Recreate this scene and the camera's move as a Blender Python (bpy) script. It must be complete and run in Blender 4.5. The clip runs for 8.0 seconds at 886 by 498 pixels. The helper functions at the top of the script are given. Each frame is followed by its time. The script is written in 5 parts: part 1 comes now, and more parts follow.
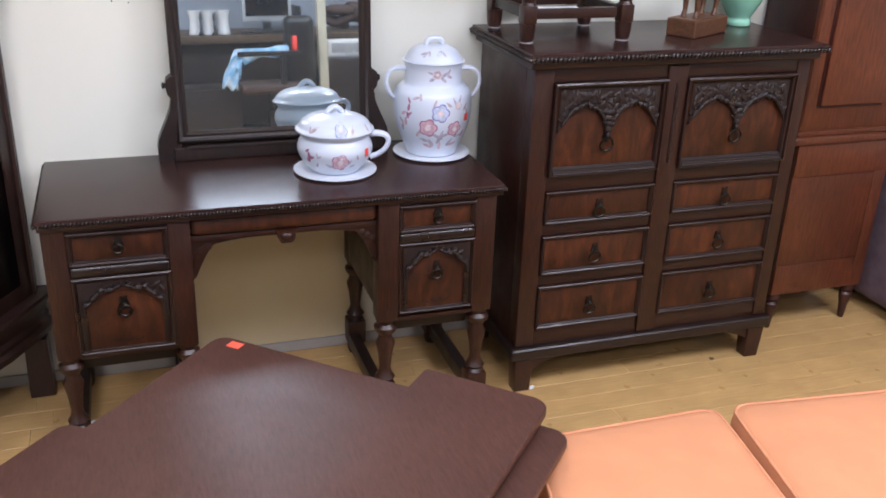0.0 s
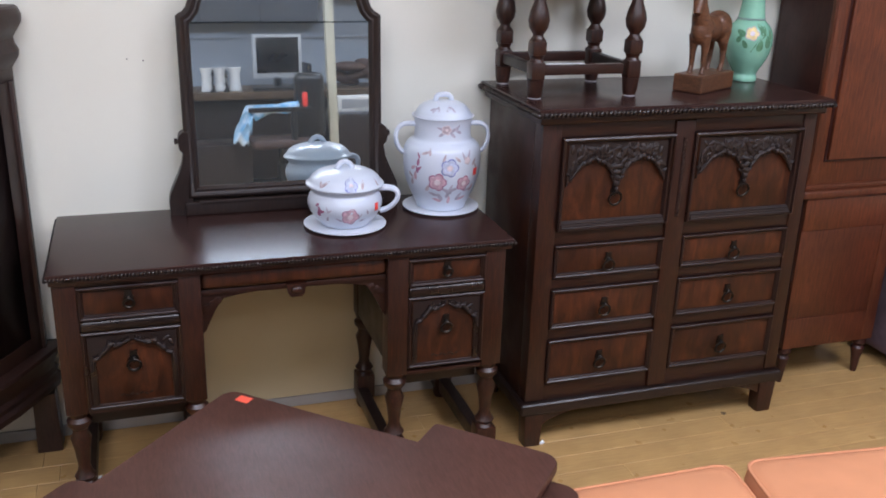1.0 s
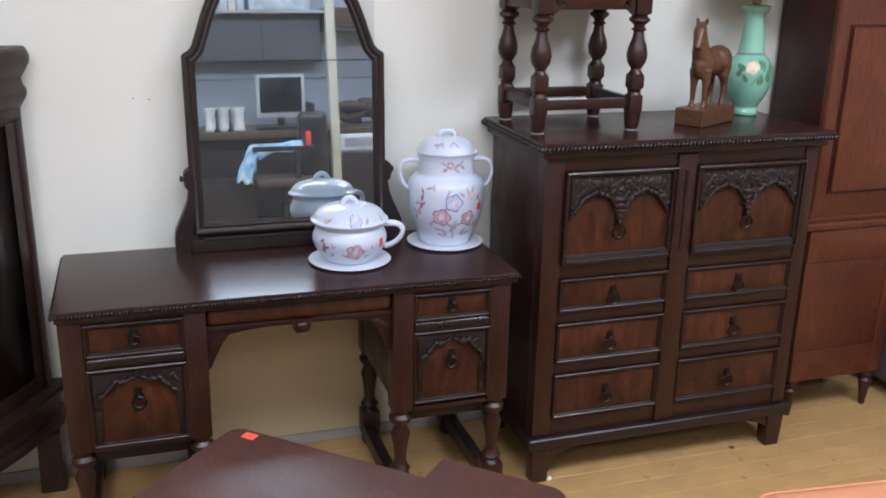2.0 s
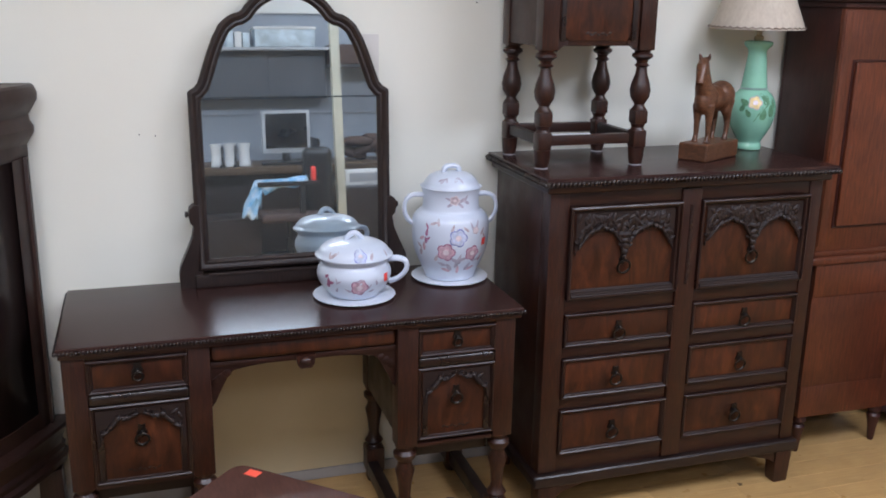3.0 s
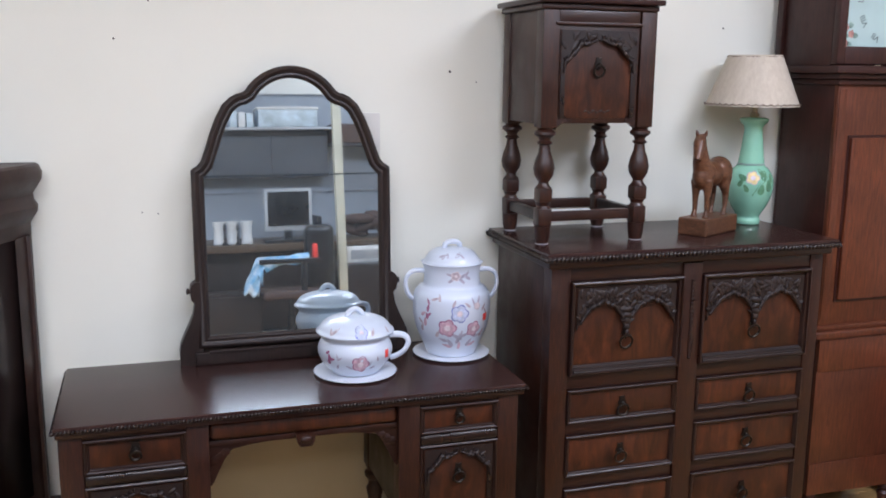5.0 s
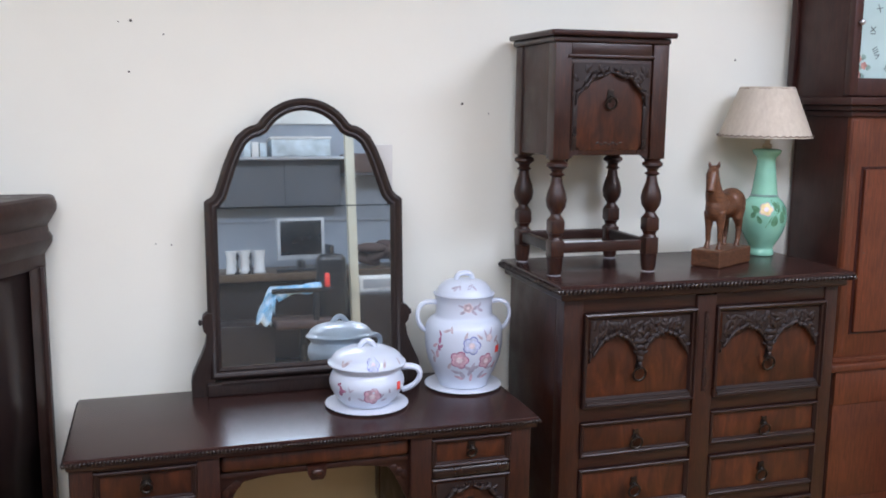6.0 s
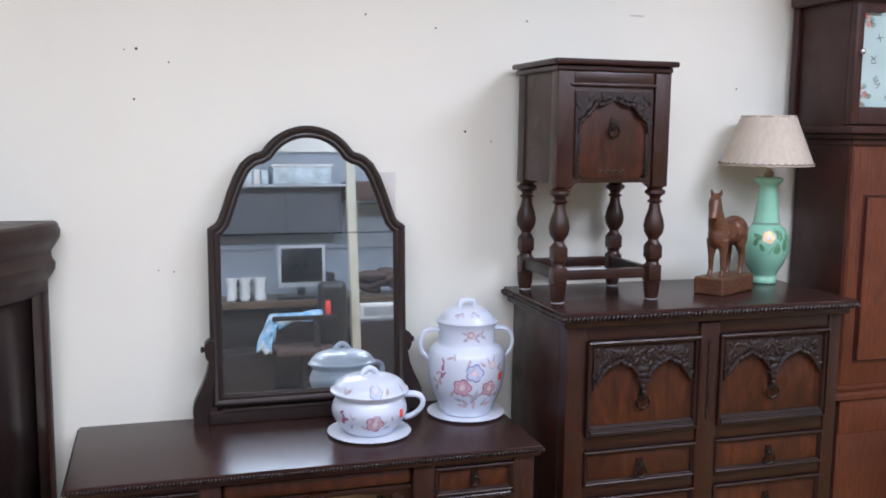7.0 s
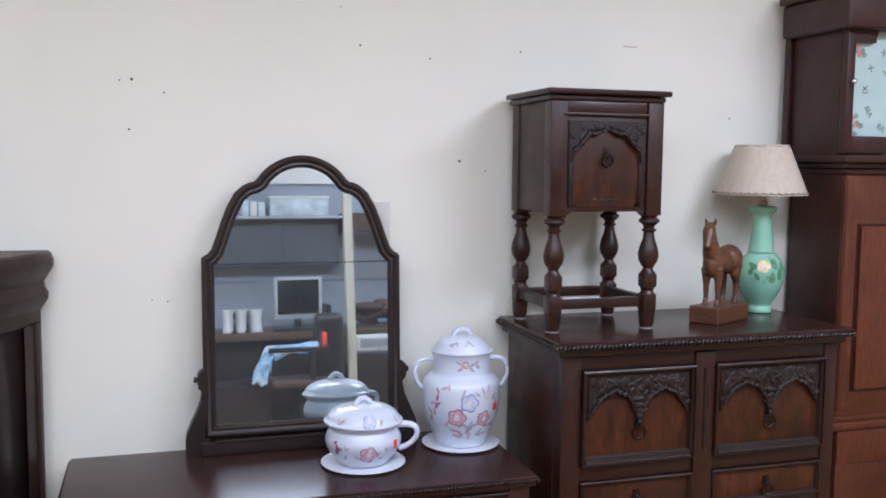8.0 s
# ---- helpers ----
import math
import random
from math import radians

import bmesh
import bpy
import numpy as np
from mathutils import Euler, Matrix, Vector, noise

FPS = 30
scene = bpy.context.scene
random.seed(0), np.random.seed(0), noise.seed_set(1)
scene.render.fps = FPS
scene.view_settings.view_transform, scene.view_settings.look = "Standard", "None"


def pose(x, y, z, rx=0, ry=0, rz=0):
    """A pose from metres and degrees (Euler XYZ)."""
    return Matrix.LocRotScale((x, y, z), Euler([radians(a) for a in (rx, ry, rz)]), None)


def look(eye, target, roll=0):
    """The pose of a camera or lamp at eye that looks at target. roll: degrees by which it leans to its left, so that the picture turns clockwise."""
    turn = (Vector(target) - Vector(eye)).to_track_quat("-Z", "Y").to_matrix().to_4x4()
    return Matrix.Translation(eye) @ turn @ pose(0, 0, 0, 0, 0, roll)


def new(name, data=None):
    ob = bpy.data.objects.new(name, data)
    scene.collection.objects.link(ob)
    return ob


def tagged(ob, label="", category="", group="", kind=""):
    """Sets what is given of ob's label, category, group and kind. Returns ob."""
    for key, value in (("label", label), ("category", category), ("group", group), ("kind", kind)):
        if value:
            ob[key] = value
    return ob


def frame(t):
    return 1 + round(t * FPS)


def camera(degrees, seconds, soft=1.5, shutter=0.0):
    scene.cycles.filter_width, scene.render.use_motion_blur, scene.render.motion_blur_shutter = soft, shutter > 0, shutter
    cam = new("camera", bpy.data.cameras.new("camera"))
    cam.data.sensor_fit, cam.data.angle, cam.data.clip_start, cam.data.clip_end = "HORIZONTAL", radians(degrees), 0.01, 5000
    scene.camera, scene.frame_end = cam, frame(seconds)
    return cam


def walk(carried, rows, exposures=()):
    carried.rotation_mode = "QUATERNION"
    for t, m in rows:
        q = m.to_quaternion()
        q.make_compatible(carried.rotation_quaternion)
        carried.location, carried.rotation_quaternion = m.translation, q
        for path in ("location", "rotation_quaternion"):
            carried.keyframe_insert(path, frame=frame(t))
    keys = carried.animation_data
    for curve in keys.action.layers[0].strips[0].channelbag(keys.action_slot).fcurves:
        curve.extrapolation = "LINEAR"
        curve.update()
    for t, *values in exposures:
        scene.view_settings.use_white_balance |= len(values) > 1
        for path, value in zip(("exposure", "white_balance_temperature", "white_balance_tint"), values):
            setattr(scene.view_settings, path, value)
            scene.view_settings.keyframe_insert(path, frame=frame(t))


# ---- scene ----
cam = camera(50.9, 8.0, 1.8)
PATH = [
    (0, (0.263, -2.899, 1.645), (0.87, -1.163, 0.858), 2.1),
    (0.5, (0.255, -2.9, 1.645), (0.861, -1.14, 0.913), 2.0),
    (1, (0.259, -2.902, 1.646), (0.859, -1.119, 0.966), 1.8),
    (1.5, (0.251, -2.907, 1.638), (0.853, -1.11, 0.999), 1.4),
    (3, (0.253, -2.905, 1.639), (0.849, -1.071, 1.107), 1.0),
    (3.5, (0.251, -2.905, 1.641), (0.851, -1.061, 1.151), 1.0),
    (4, (0.25, -2.904, 1.635), (0.857, -1.05, 1.196), 1.0),
    (4.5, (0.252, -2.908, 1.633), (0.86, -1.046, 1.231), 0.8),
    (6, (0.255, -2.904, 1.646), (0.834, -1.016, 1.334), 0.6),
    (6.5, (0.247, -2.9, 1.647), (0.827, -1.007, 1.365), 0.7),
    (7, (0.245, -2.901, 1.644), (0.827, -1.004, 1.391), 0.7),
    (7.5, (0.249, -2.903, 1.638), (0.833, -1.002, 1.419), 0.7),
    (8, (0.257, -2.903, 1.633), (0.844, -1.0, 1.45), 0.6),
]
walk(cam, [(t, look(eye, target, roll)) for t, eye, target, roll in PATH],
     [(0.0, 0.08, 6300, 12), (0.5, 0.06, 6280, 12), (1.0, -0.20, 6230, 12), (1.5, -0.07, 6180, 11), (3.0, -0.27, 6180, 10), (3.5, -0.19, 6180, 10), (4.5, -0.15, 6160, 11), (6.0, -0.09, 6110, 11), (7.0, -0.09, 6070, 12), (7.5, -0.08, 6060, 12), (8.0, -0.20, 6030, 12)])

# ---------------------------------------------------------------- world and light
world = bpy.data.worlds.new("world")
scene.world = world
world.use_nodes = True
world.node_tree.nodes["Background"].inputs[0].default_value = (0.75, 0.85, 1.0, 1)
world.node_tree.nodes["Background"].inputs[1].default_value = 0.3

ROOM_X0, ROOM_X1, ROOM_Y0, ROOM_H = -3.2, 5.2, -5.3, 2.9


def area_lamp(name, m, sx, sy, watts, colour):
    d = bpy.data.lights.new(name, "AREA")
    d.shape, d.size, d.size_y, d.energy, d.color = "RECTANGLE", sx, sy, watts, colour
    ob = new(name, d)
    ob.matrix_world = m
    return ob


LIGHTS = [(2.55, -2.0, 46), (-0.65, -2.2, 24), (0.75, -2.45, 39), (2.6, -4.3, 16), (-1.2, -4.3, 16)]
for lx, ly, power in LIGHTS:
    area_lamp("tube_light", pose(lx, ly, ROOM_H - 0.085), 1.15, 0.56, power, (0.90, 0.975, 1.20))
# weak cool fill lamp, added at an unseen window in the west wall
area_lamp("west_fill", pose(ROOM_X0 + 0.03, -2.9, 1.6, 0, -90, 0), 1.5, 2.4, 5, (0.80, 0.90, 1.0))


# ---------------------------------------------------------------- materials
def material(name):
    m = bpy.data.materials.new(name)
    m.use_nodes = True
    nt = m.node_tree
    return m, nt, nt.nodes["Principled BSDF"]


def node(nt, kind, **inputs):
    n = nt.nodes.new(kind)
    for k, v in inputs.items():
        n.inputs[k.replace("_", " ")].default_value = v
    return n


def ramp(nt, fac, stops):
    r = nt.nodes.new("ShaderNodeValToRGB")
    el = r.color_ramp.elements
    el[0].position, el[0].color = stops[0][0], (*stops[0][1], 1)
    el[1].position, el[1].color = stops[-1][0], (*stops[-1][1], 1)
    for p, c in stops[1:-1]:
        e = el.new(p)
        e.color = (*c, 1)
    nt.links.new(fac, r.inputs[0])
    return r.outputs[0]


def coords(nt, scale):
    tc = nt.nodes.new("ShaderNodeTexCoord")
    mp = nt.nodes.new("ShaderNodeMapping")
    mp.inputs["Scale"].default_value = scale
    nt.links.new(tc.outputs["Object"], mp.inputs[0])
    return mp.outputs[0]


def bump(nt, bsdf, height, strength, dist=0.002):
    b = nt.nodes.new("ShaderNodeBump")
    b.inputs["Strength"].default_value = strength
    b.inputs["Distance"].default_value = dist
    nt.links.new(height, b.inputs["Height"])
    nt.links.new(b.outputs[0], bsdf.inputs["Normal"])


def mix_colour(nt, fac, a, b, blend="MIX"):
    n = nt.nodes.new("ShaderNodeMix")
    n.data_type, n.blend_type = "RGBA", blend
    for sock, v in ((n.inputs[0], fac), (n.inputs[6], a), (n.inputs[7], b)):
        if hasattr(v, "is_linked"):
            nt.links.new(v, sock)
        elif isinstance(v, (int, float)):
            sock.default_value = v
        else:
            sock.default_value = (*v, 1)
    return n.outputs[2]


def wood(name, dark, mid, light, rough=0.35, grain=(40, 40, 3), relief=0.15, wear=0.35, vary=0.0, coat=0.0, uneven=1.0, gloss=0.5):
    """Stained wood: fine grain along one axis, broad cloudy stain, worn patches and uneven polish."""
    m, nt, p = material(name)
    fine = node(nt, "ShaderNodeTexNoise", Scale=6.0, Detail=8.0, Roughness=0.65, Distortion=0.6)
    nt.links.new(coords(nt, grain), fine.inputs["Vector"])
    cloud = node(nt, "ShaderNodeTexNoise", Scale=5.0, Detail=4.0)
    nt.links.new(coords(nt, (1, 1, 1)), cloud.inputs["Vector"])
    c = ramp(nt, fine.outputs[0], [(0.32, dark), (0.52, mid), (0.72, light)])
    stain = ramp(nt, cloud.outputs[0], [(0.35, (0.62, 0.6, 0.6)), (0.65, (1.2, 1.15, 1.1))])
    c = mix_colour(nt, wear, c, mix_colour(nt, 1.0, c, stain, "MULTIPLY"))
    if vary:
        info = nt.nodes.new("ShaderNodeObjectInfo")
        tone = ramp(nt, info.outputs["Random"], [(0.0, (1 - vary,) * 3), (1.0, (1 + vary, 1 + vary * 0.9, 1 + vary * 0.8))])
        c = mix_colour(nt, 1.0, c, tone, "MULTIPLY")
    nt.links.new(c, p.inputs["Base Color"])
    smudge = node(nt, "ShaderNodeTexNoise", Scale=14.0, Detail=5.0)
    nt.links.new(coords(nt, (1, 1, 1)), smudge.inputs["Vector"])
    rr = nt.nodes.new("ShaderNodeMapRange")
    rr.inputs[1].default_value, rr.inputs[2].default_value = 0.3, 0.7
    rr.inputs[3].default_value, rr.inputs[4].default_value = rough - 0.07 * uneven, rough + 0.12 * uneven
    nt.links.new(smudge.outputs[0], rr.inputs[0])
    nt.links.new(rr.outputs[0], p.inputs["Roughness"])
    p.inputs["Coat Weight"].default_value = coat
    p.inputs["Specular IOR Level"].default_value = gloss
    p.inputs["Coat Roughness"].default_value = 0.10
    bump(nt, p, fine.outputs[0], relief)
    return m


def plain(name, colour, rough=0.5, metal=0.0, relief=0.0, rscale=200.0, spread=0.08, cloud_scale=6.0):
    """Painted, glazed or moulded surface with a faint cloudy variation and fine relief."""
    m, nt, p = material(name)
    n = node(nt, "ShaderNodeTexNoise", Scale=cloud_scale, Detail=6.0)
    nt.links.new(coords(nt, (1, 1, 1)), n.inputs["Vector"])
    lo = tuple(v * (1 - spread) for v in colour)
    hi = tuple(min(1, v * (1 + spread)) for v in colour)
    nt.links.new(ramp(nt, n.outputs[0], [(0.3, lo), (0.7, hi)]), p.inputs["Base Color"])
    p.inputs["Roughness"].default_value, p.inputs["Metallic"].default_value = rough, metal
    if relief:
        f = node(nt, "ShaderNodeTexNoise", Scale=rscale, Detail=3.0)
        nt.links.new(coords(nt, (1, 1, 1)), f.inputs["Vector"])
        bump(nt, p, f.outputs[0], relief)
    return m


# dark stained oak of the suite, grain along x, z or y; OAK_Y is a darker copy
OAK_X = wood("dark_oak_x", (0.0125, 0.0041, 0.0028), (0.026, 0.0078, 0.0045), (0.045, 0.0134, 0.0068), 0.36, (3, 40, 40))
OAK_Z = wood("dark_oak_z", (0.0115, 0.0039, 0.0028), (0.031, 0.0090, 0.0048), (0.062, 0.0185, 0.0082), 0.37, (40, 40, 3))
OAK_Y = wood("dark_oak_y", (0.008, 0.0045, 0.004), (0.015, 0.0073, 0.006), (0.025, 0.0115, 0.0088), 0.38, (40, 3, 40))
OAK_TOP = wood("polished_oak_top", (0.022, 0.0105, 0.0095), (0.038, 0.0175, 0.0152), (0.054, 0.0250, 0.0205), 0.25, (3, 40, 40), 0.003, 0.4, coat=0.0, uneven=0.12, gloss=0.24)
BURL = wood("walnut_panel", (0.025, 0.0075, 0.0036), (0.060, 0.0172, 0.0066), (0.108, 0.0310, 0.0112), 0.42, (6, 6, 1.6), 0.03, 0.9, vary=0.14, gloss=0.4)
CARVED = wood("carved_oak", (0.008, 0.0046, 0.004), (0.015, 0.0075, 0.006), (0.026, 0.0125, 0.0095), 0.28, (20, 20, 20), 0.06, coat=0.2)
CARVING = wood("relief_carved_oak", (0.008, 0.0038, 0.0032), (0.015, 0.0062, 0.0048), (0.025, 0.0098, 0.0070), 0.52, (20, 20, 20), 0.15)
MOULDED = wood("moulded_oak", (0.011, 0.0044, 0.0036), (0.020, 0.0072, 0.0054), (0.034, 0.0120, 0.0078), 0.34, (20, 20, 20), 0.04)
SILL = wood("waxed_oak_sill", (0.009, 0.005, 0.0042), (0.017, 0.008, 0.0062), (0.029, 0.0135, 0.010), 0.56, (3, 20, 20), 0.06)
FRAME = wood("mirror_frame_wood", (0.012, 0.0075, 0.0065), (0.022, 0.0125, 0.0105), (0.038, 0.02, 0.016), 0.42, (30, 30, 4), 0.1)
# CHERRY on the clock's trunk and base fronts, darker CHERRY_D on sides, hood, feet
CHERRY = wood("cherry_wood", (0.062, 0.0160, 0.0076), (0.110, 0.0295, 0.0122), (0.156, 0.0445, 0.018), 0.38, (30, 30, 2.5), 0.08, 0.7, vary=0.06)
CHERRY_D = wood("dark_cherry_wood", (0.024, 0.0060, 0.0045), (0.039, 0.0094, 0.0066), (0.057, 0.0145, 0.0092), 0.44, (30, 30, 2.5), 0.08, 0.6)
TABLE = wood("brown_table_wood", (0.057, 0.024, 0.0175), (0.077, 0.0325, 0.024), (0.095, 0.042, 0.0315), 0.39, (22, 4, 22), 0.01, 0.3, coat=0.0, uneven=0.5, gloss=0.36)
CABWOOD = wood("cabinet_wood", (0.015, 0.0068, 0.0055), (0.029, 0.0118, 0.0092), (0.044, 0.018, 0.0132), 0.42, (40, 40, 3), 0.1)
HORSEWOOD = wood("carved_brown_wood", (0.062, 0.025, 0.012), (0.125, 0.052, 0.025), (0.18, 0.08, 0.04), 0.38, (10, 10, 24), 0.15, 0.6)
PLANK = wood("honey_floor_board", (0.420, 0.253, 0.097), (0.485, 0.302, 0.121), (0.540, 0.348, 0.149), 0.32, (1.6, 26, 26), 0.03, 0.25, vary=0.04)
IRON = plain("dark_bronze", (0.03, 0.024, 0.02), 0.42, 0.75, 0.1, 150, 0.3)
BRASS = plain("worn_brass", (0.45, 0.36, 0.24), 0.35, 0.9, 0.0, 100, 0.2)
WALL = plain("cream_wall_paint", (0.80, 0.79, 0.705), 0.62, 0, 0.12, 260, 0.035, 1.3)
CEIL = plain("ceiling_paint", (0.82, 0.82, 0.80), 0.8, 0, 0.1, 150, 0.03)
WALLG = plain("grey_wall_paint", (0.31, 0.345, 0.40), 0.7, 0, 0.1, 150, 0.06)
BOARDG = plain("grey_vinyl_skirting", (0.38, 0.36, 0.34), 0.5, 0, 0.05, 150, 0.08)
ORANGE = plain("orange_woven_cloth", (0.60, 0.255, 0.122), 0.9, 0, 0.5, 900, 0.06, 9)
ORANGE_P = plain("orange_piping_cloth", (0.60, 0.25, 0.122), 0.85, 0, 0.4, 900, 0.1, 40)
PURPLE = plain("mauve_upholstery", (0.12, 0.08, 0.10), 0.9, 0, 0.4, 600, 0.2, 20)
RED = plain("red_paper_tag", (0.85, 0.07, 0.055), 0.6, 0, 0, 100, 0.04)
NAIL = plain("nail_hole", (0.09, 0.075, 0.06), 0.8, 0, 0, 100, 0.3)
PATCH = plain("beige_plate", (0.66, 0.64, 0.60), 0.5, 0, 0, 100, 0.05)
FELT = plain("grey_felt", (0.33, 0.33, 0.35), 0.9, 0, 0.2, 600, 0.2, 40)
WHITE = plain("white_plastic", (0.72, 0.73, 0.74), 0.4, 0, 0, 100, 0.04)
DARKP = plain("black_plastic", (0.018, 0.018, 0.02), 0.35, 0, 0.05, 300, 0.15)
SCREEN = plain("dark_screen", (0.012, 0.014, 0.018), 0.12, 0, 0, 100, 0.1)
GREYCAB = plain("slate_grey_laminate", (0.095, 0.105, 0.125), 0.5, 0, 0.05, 200, 0.12, 2)
DESKTOP = wood("desk_edge_wood", (0.07, 0.045, 0.028), (0.10, 0.065, 0.04), (0.14, 0.09, 0.055), 0.45, (3, 30, 30), 0.05, 0.4)
POST = plain("cream_post_paint", (0.58, 0.57, 0.47), 0.5, 0, 0.1, 100, 0.1, 4)
BLUECLOTH = plain("pale_blue_cloth", (0.26, 0.46, 0.66), 0.9, 0, 0.3, 400, 0.2, 14)
for el, tint in zip([n for n in BLUECLOTH.node_tree.nodes if n.type == "VALTORGB"][0].color_ramp.elements, ((0.16, 0.40, 0.66, 1), (0.66, 0.76, 0.86, 1))):
    el.color = tint
    el.position = 0.40 if tint[0] < 0.5 else 0.68
CRATE = plain("pale_blue_box", (0.52, 0.62, 0.70), 0.3, 0, 0, 100, 0.25, 12)
BROWNBOX = plain("brown_card", (0.075, 0.045, 0.038), 0.8, 0, 0.1, 100, 0.2)
FIXTURE = plain("white_enamel", (0.8, 0.8, 0.8), 0.4, 0, 0, 100, 0.02)


def glaze(name, colour, rough=0.14, spread=0.03):
    m = plain(name, colour, rough, 0, 0.03, 60, spread, 10)
    p = m.node_tree.nodes["Principled BSDF"]
    p.inputs["Coat Weight"].default_value, p.inputs["Coat Roughness"].default_value = 0.2, 0.14
    return m


CHINA = glaze("white_glazed_china", (0.60, 0.65, 0.75), 0.28)
DISH = glaze("white_saucer_china", (0.74, 0.77, 0.84), 0.3)
CELADON = glaze("pale_green_glaze", (0.27, 0.55, 0.40), 0.16, 0.12)
INK_PINK = plain("pink_flower_paint", (0.58, 0.38, 0.45), 0.25, 0, 0, 100, 0.3, 90)
INK_BLUE_L = plain("pale_blue_petal_paint", (0.52, 0.57, 0.74), 0.25, 0, 0, 100, 0.2, 90)
INK_BLUE = plain("blue_flower_paint", (0.22, 0.25, 0.52), 0.25, 0, 0, 100, 0.3, 90)
INK_PLUM = plain("plum_outline_paint", (0.36, 0.15, 0.25), 0.25, 0, 0, 100, 0.3, 90)
INK_GREY = plain("grey_leaf_paint", (0.43, 0.40, 0.49), 0.25, 0, 0, 100, 0.25, 90)
INK_RUST = plain("rust_flower_paint", (0.48, 0.40, 0.44), 0.25, 0, 0, 100, 0.3, 90)
INK_PALE = plain("pale_petal_paint", (0.72, 0.62, 0.66), 0.25, 0, 0, 100, 0.15, 90)
INK_YEL = plain("yellow_rose_paint", (0.72, 0.55, 0.25), 0.3, 0, 0, 100, 0.25, 60)
INK_GRN = plain("green_leaf_paint", (0.10, 0.24, 0.13), 0.3, 0, 0, 100, 0.3, 60)
DIAL = plain("pale_dial_enamel", (0.43, 0.56, 0.55), 0.3, 0, 0, 100, 0.05, 12)
INK_DARK = plain("dark_dial_paint", (0.10, 0.12, 0.12), 0.4, 0, 0, 100, 0.2, 60)


def make_special():
    g, nt, p = material("silvered_mirror_glass")
    p.inputs["Base Color"].default_value = (0.78, 0.86, 0.88, 1)
    p.inputs["Metallic"].default_value = 0.96
    n = node(nt, "ShaderNodeTexNoise", Scale=9.0, Detail=5.0)
    nt.links.new(coords(nt, (1, 1, 1)), n.inputs["Vector"])
    r = nt.nodes.new("ShaderNodeMapRange")
    r.inputs[1].default_value, r.inputs[2].default_value, r.inputs[3].default_value, r.inputs[4].default_value = 0.4, 0.75, 0.004, 0.05
    nt.links.new(n.outputs[0], r.inputs[0])
    nt.links.new(r.outputs[0], p.inputs["Roughness"])
    c, nt2, p2 = material("clear_cabinet_glass")
    p2.inputs["Base Color"].default_value = (0.9, 0.93, 0.93, 1)
    p2.inputs["Roughness"].default_value, p2.inputs["Transmission Weight"].default_value, p2.inputs["IOR"].default_value = 0.03, 1.0, 1.45
    s, nt3, p3 = material("cream_paper_shade")
    k = node(nt3, "ShaderNodeTexNoise", Scale=5.0, Detail=8.0, Roughness=0.7)
    nt3.links.new(coords(nt3, (14, 14, 5)), k.inputs["Vector"])
    nt3.links.new(ramp(nt3, k.outputs[0], [(0.3, (0.475, 0.405, 0.325)), (0.7, (0.585, 0.515, 0.425))]), p3.inputs["Base Color"])
    p3.inputs["Roughness"].default_value = 0.8
    bump(nt3, p3, k.outputs[0], 0.2)
    e, nt4, p4 = material("lit_diffuser")
    p4.inputs["Emission Color"].default_value, p4.inputs["Emission Strength"].default_value = (1, 0.97, 0.92, 1), 6.0
    # near-opaque pane: the darkness inside the cabinet is put into its colour
    d, nt5, p5 = material("dark_inside_cabinet_glass")
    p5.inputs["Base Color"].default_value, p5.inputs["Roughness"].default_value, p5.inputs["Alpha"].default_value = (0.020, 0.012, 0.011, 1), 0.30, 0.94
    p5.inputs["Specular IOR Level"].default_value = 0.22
    return g, c, s, e, d


MIRROR, GLASS, SHADE, GLOW, DARK_PANE = make_special()


# ---------------------------------------------------------------- building helpers
def thing(name, at, label, category, group=""):
    ob = new(name)
    ob.location = at
    ob.empty_display_size = 0.05
    return tagged(ob, label, category, group)


def root_of(ob):
    while ob.parent:
        ob = ob.parent
    return ob


def finish(bm, name, mats, smooth):
    bmesh.ops.recalc_face_normals(bm, faces=bm.faces)
    me = bpy.data.meshes.new(name)
    bm.to_mesh(me)
    bm.free()
    for m in (mats if isinstance(mats, (list, tuple)) else [mats]):
        me.materials.append(m)
    if smooth:
        me.shade_smooth()
        me.set_sharp_from_angle(angle=radians(smooth))
    return me


def part(name, bm, mat, parent, label="", smooth=35, placed=True):
    """One mesh object under a thing or a part; its coordinates are the room's when placed, else the thing's own."""
    if placed:
        bmesh.ops.translate(bm, vec=-root_of(parent).location, verts=bm.verts)
    ob = new(name, finish(bm, name, mat, smooth))
    ob.parent = parent
    return tagged(ob, label)


def solid(name, bm, mat, label, category, kind="", smooth=35, group=""):
    """A thing made of one mesh; its origin goes to the middle of its base."""
    lo = Vector([min(v.co[i] for v in bm.verts) for i in range(3)])
    hi = Vector([max(v.co[i] for v in bm.verts) for i in range(3)])
    base = Vector(((lo.x + hi.x) / 2, (lo.y + hi.y) / 2, lo.z))
    bmesh.ops.translate(bm, vec=-base, verts=bm.verts)
    ob = new(name, finish(bm, name, mat, smooth))
    ob.location = base
    return tagged(ob, label, category, group, kind)


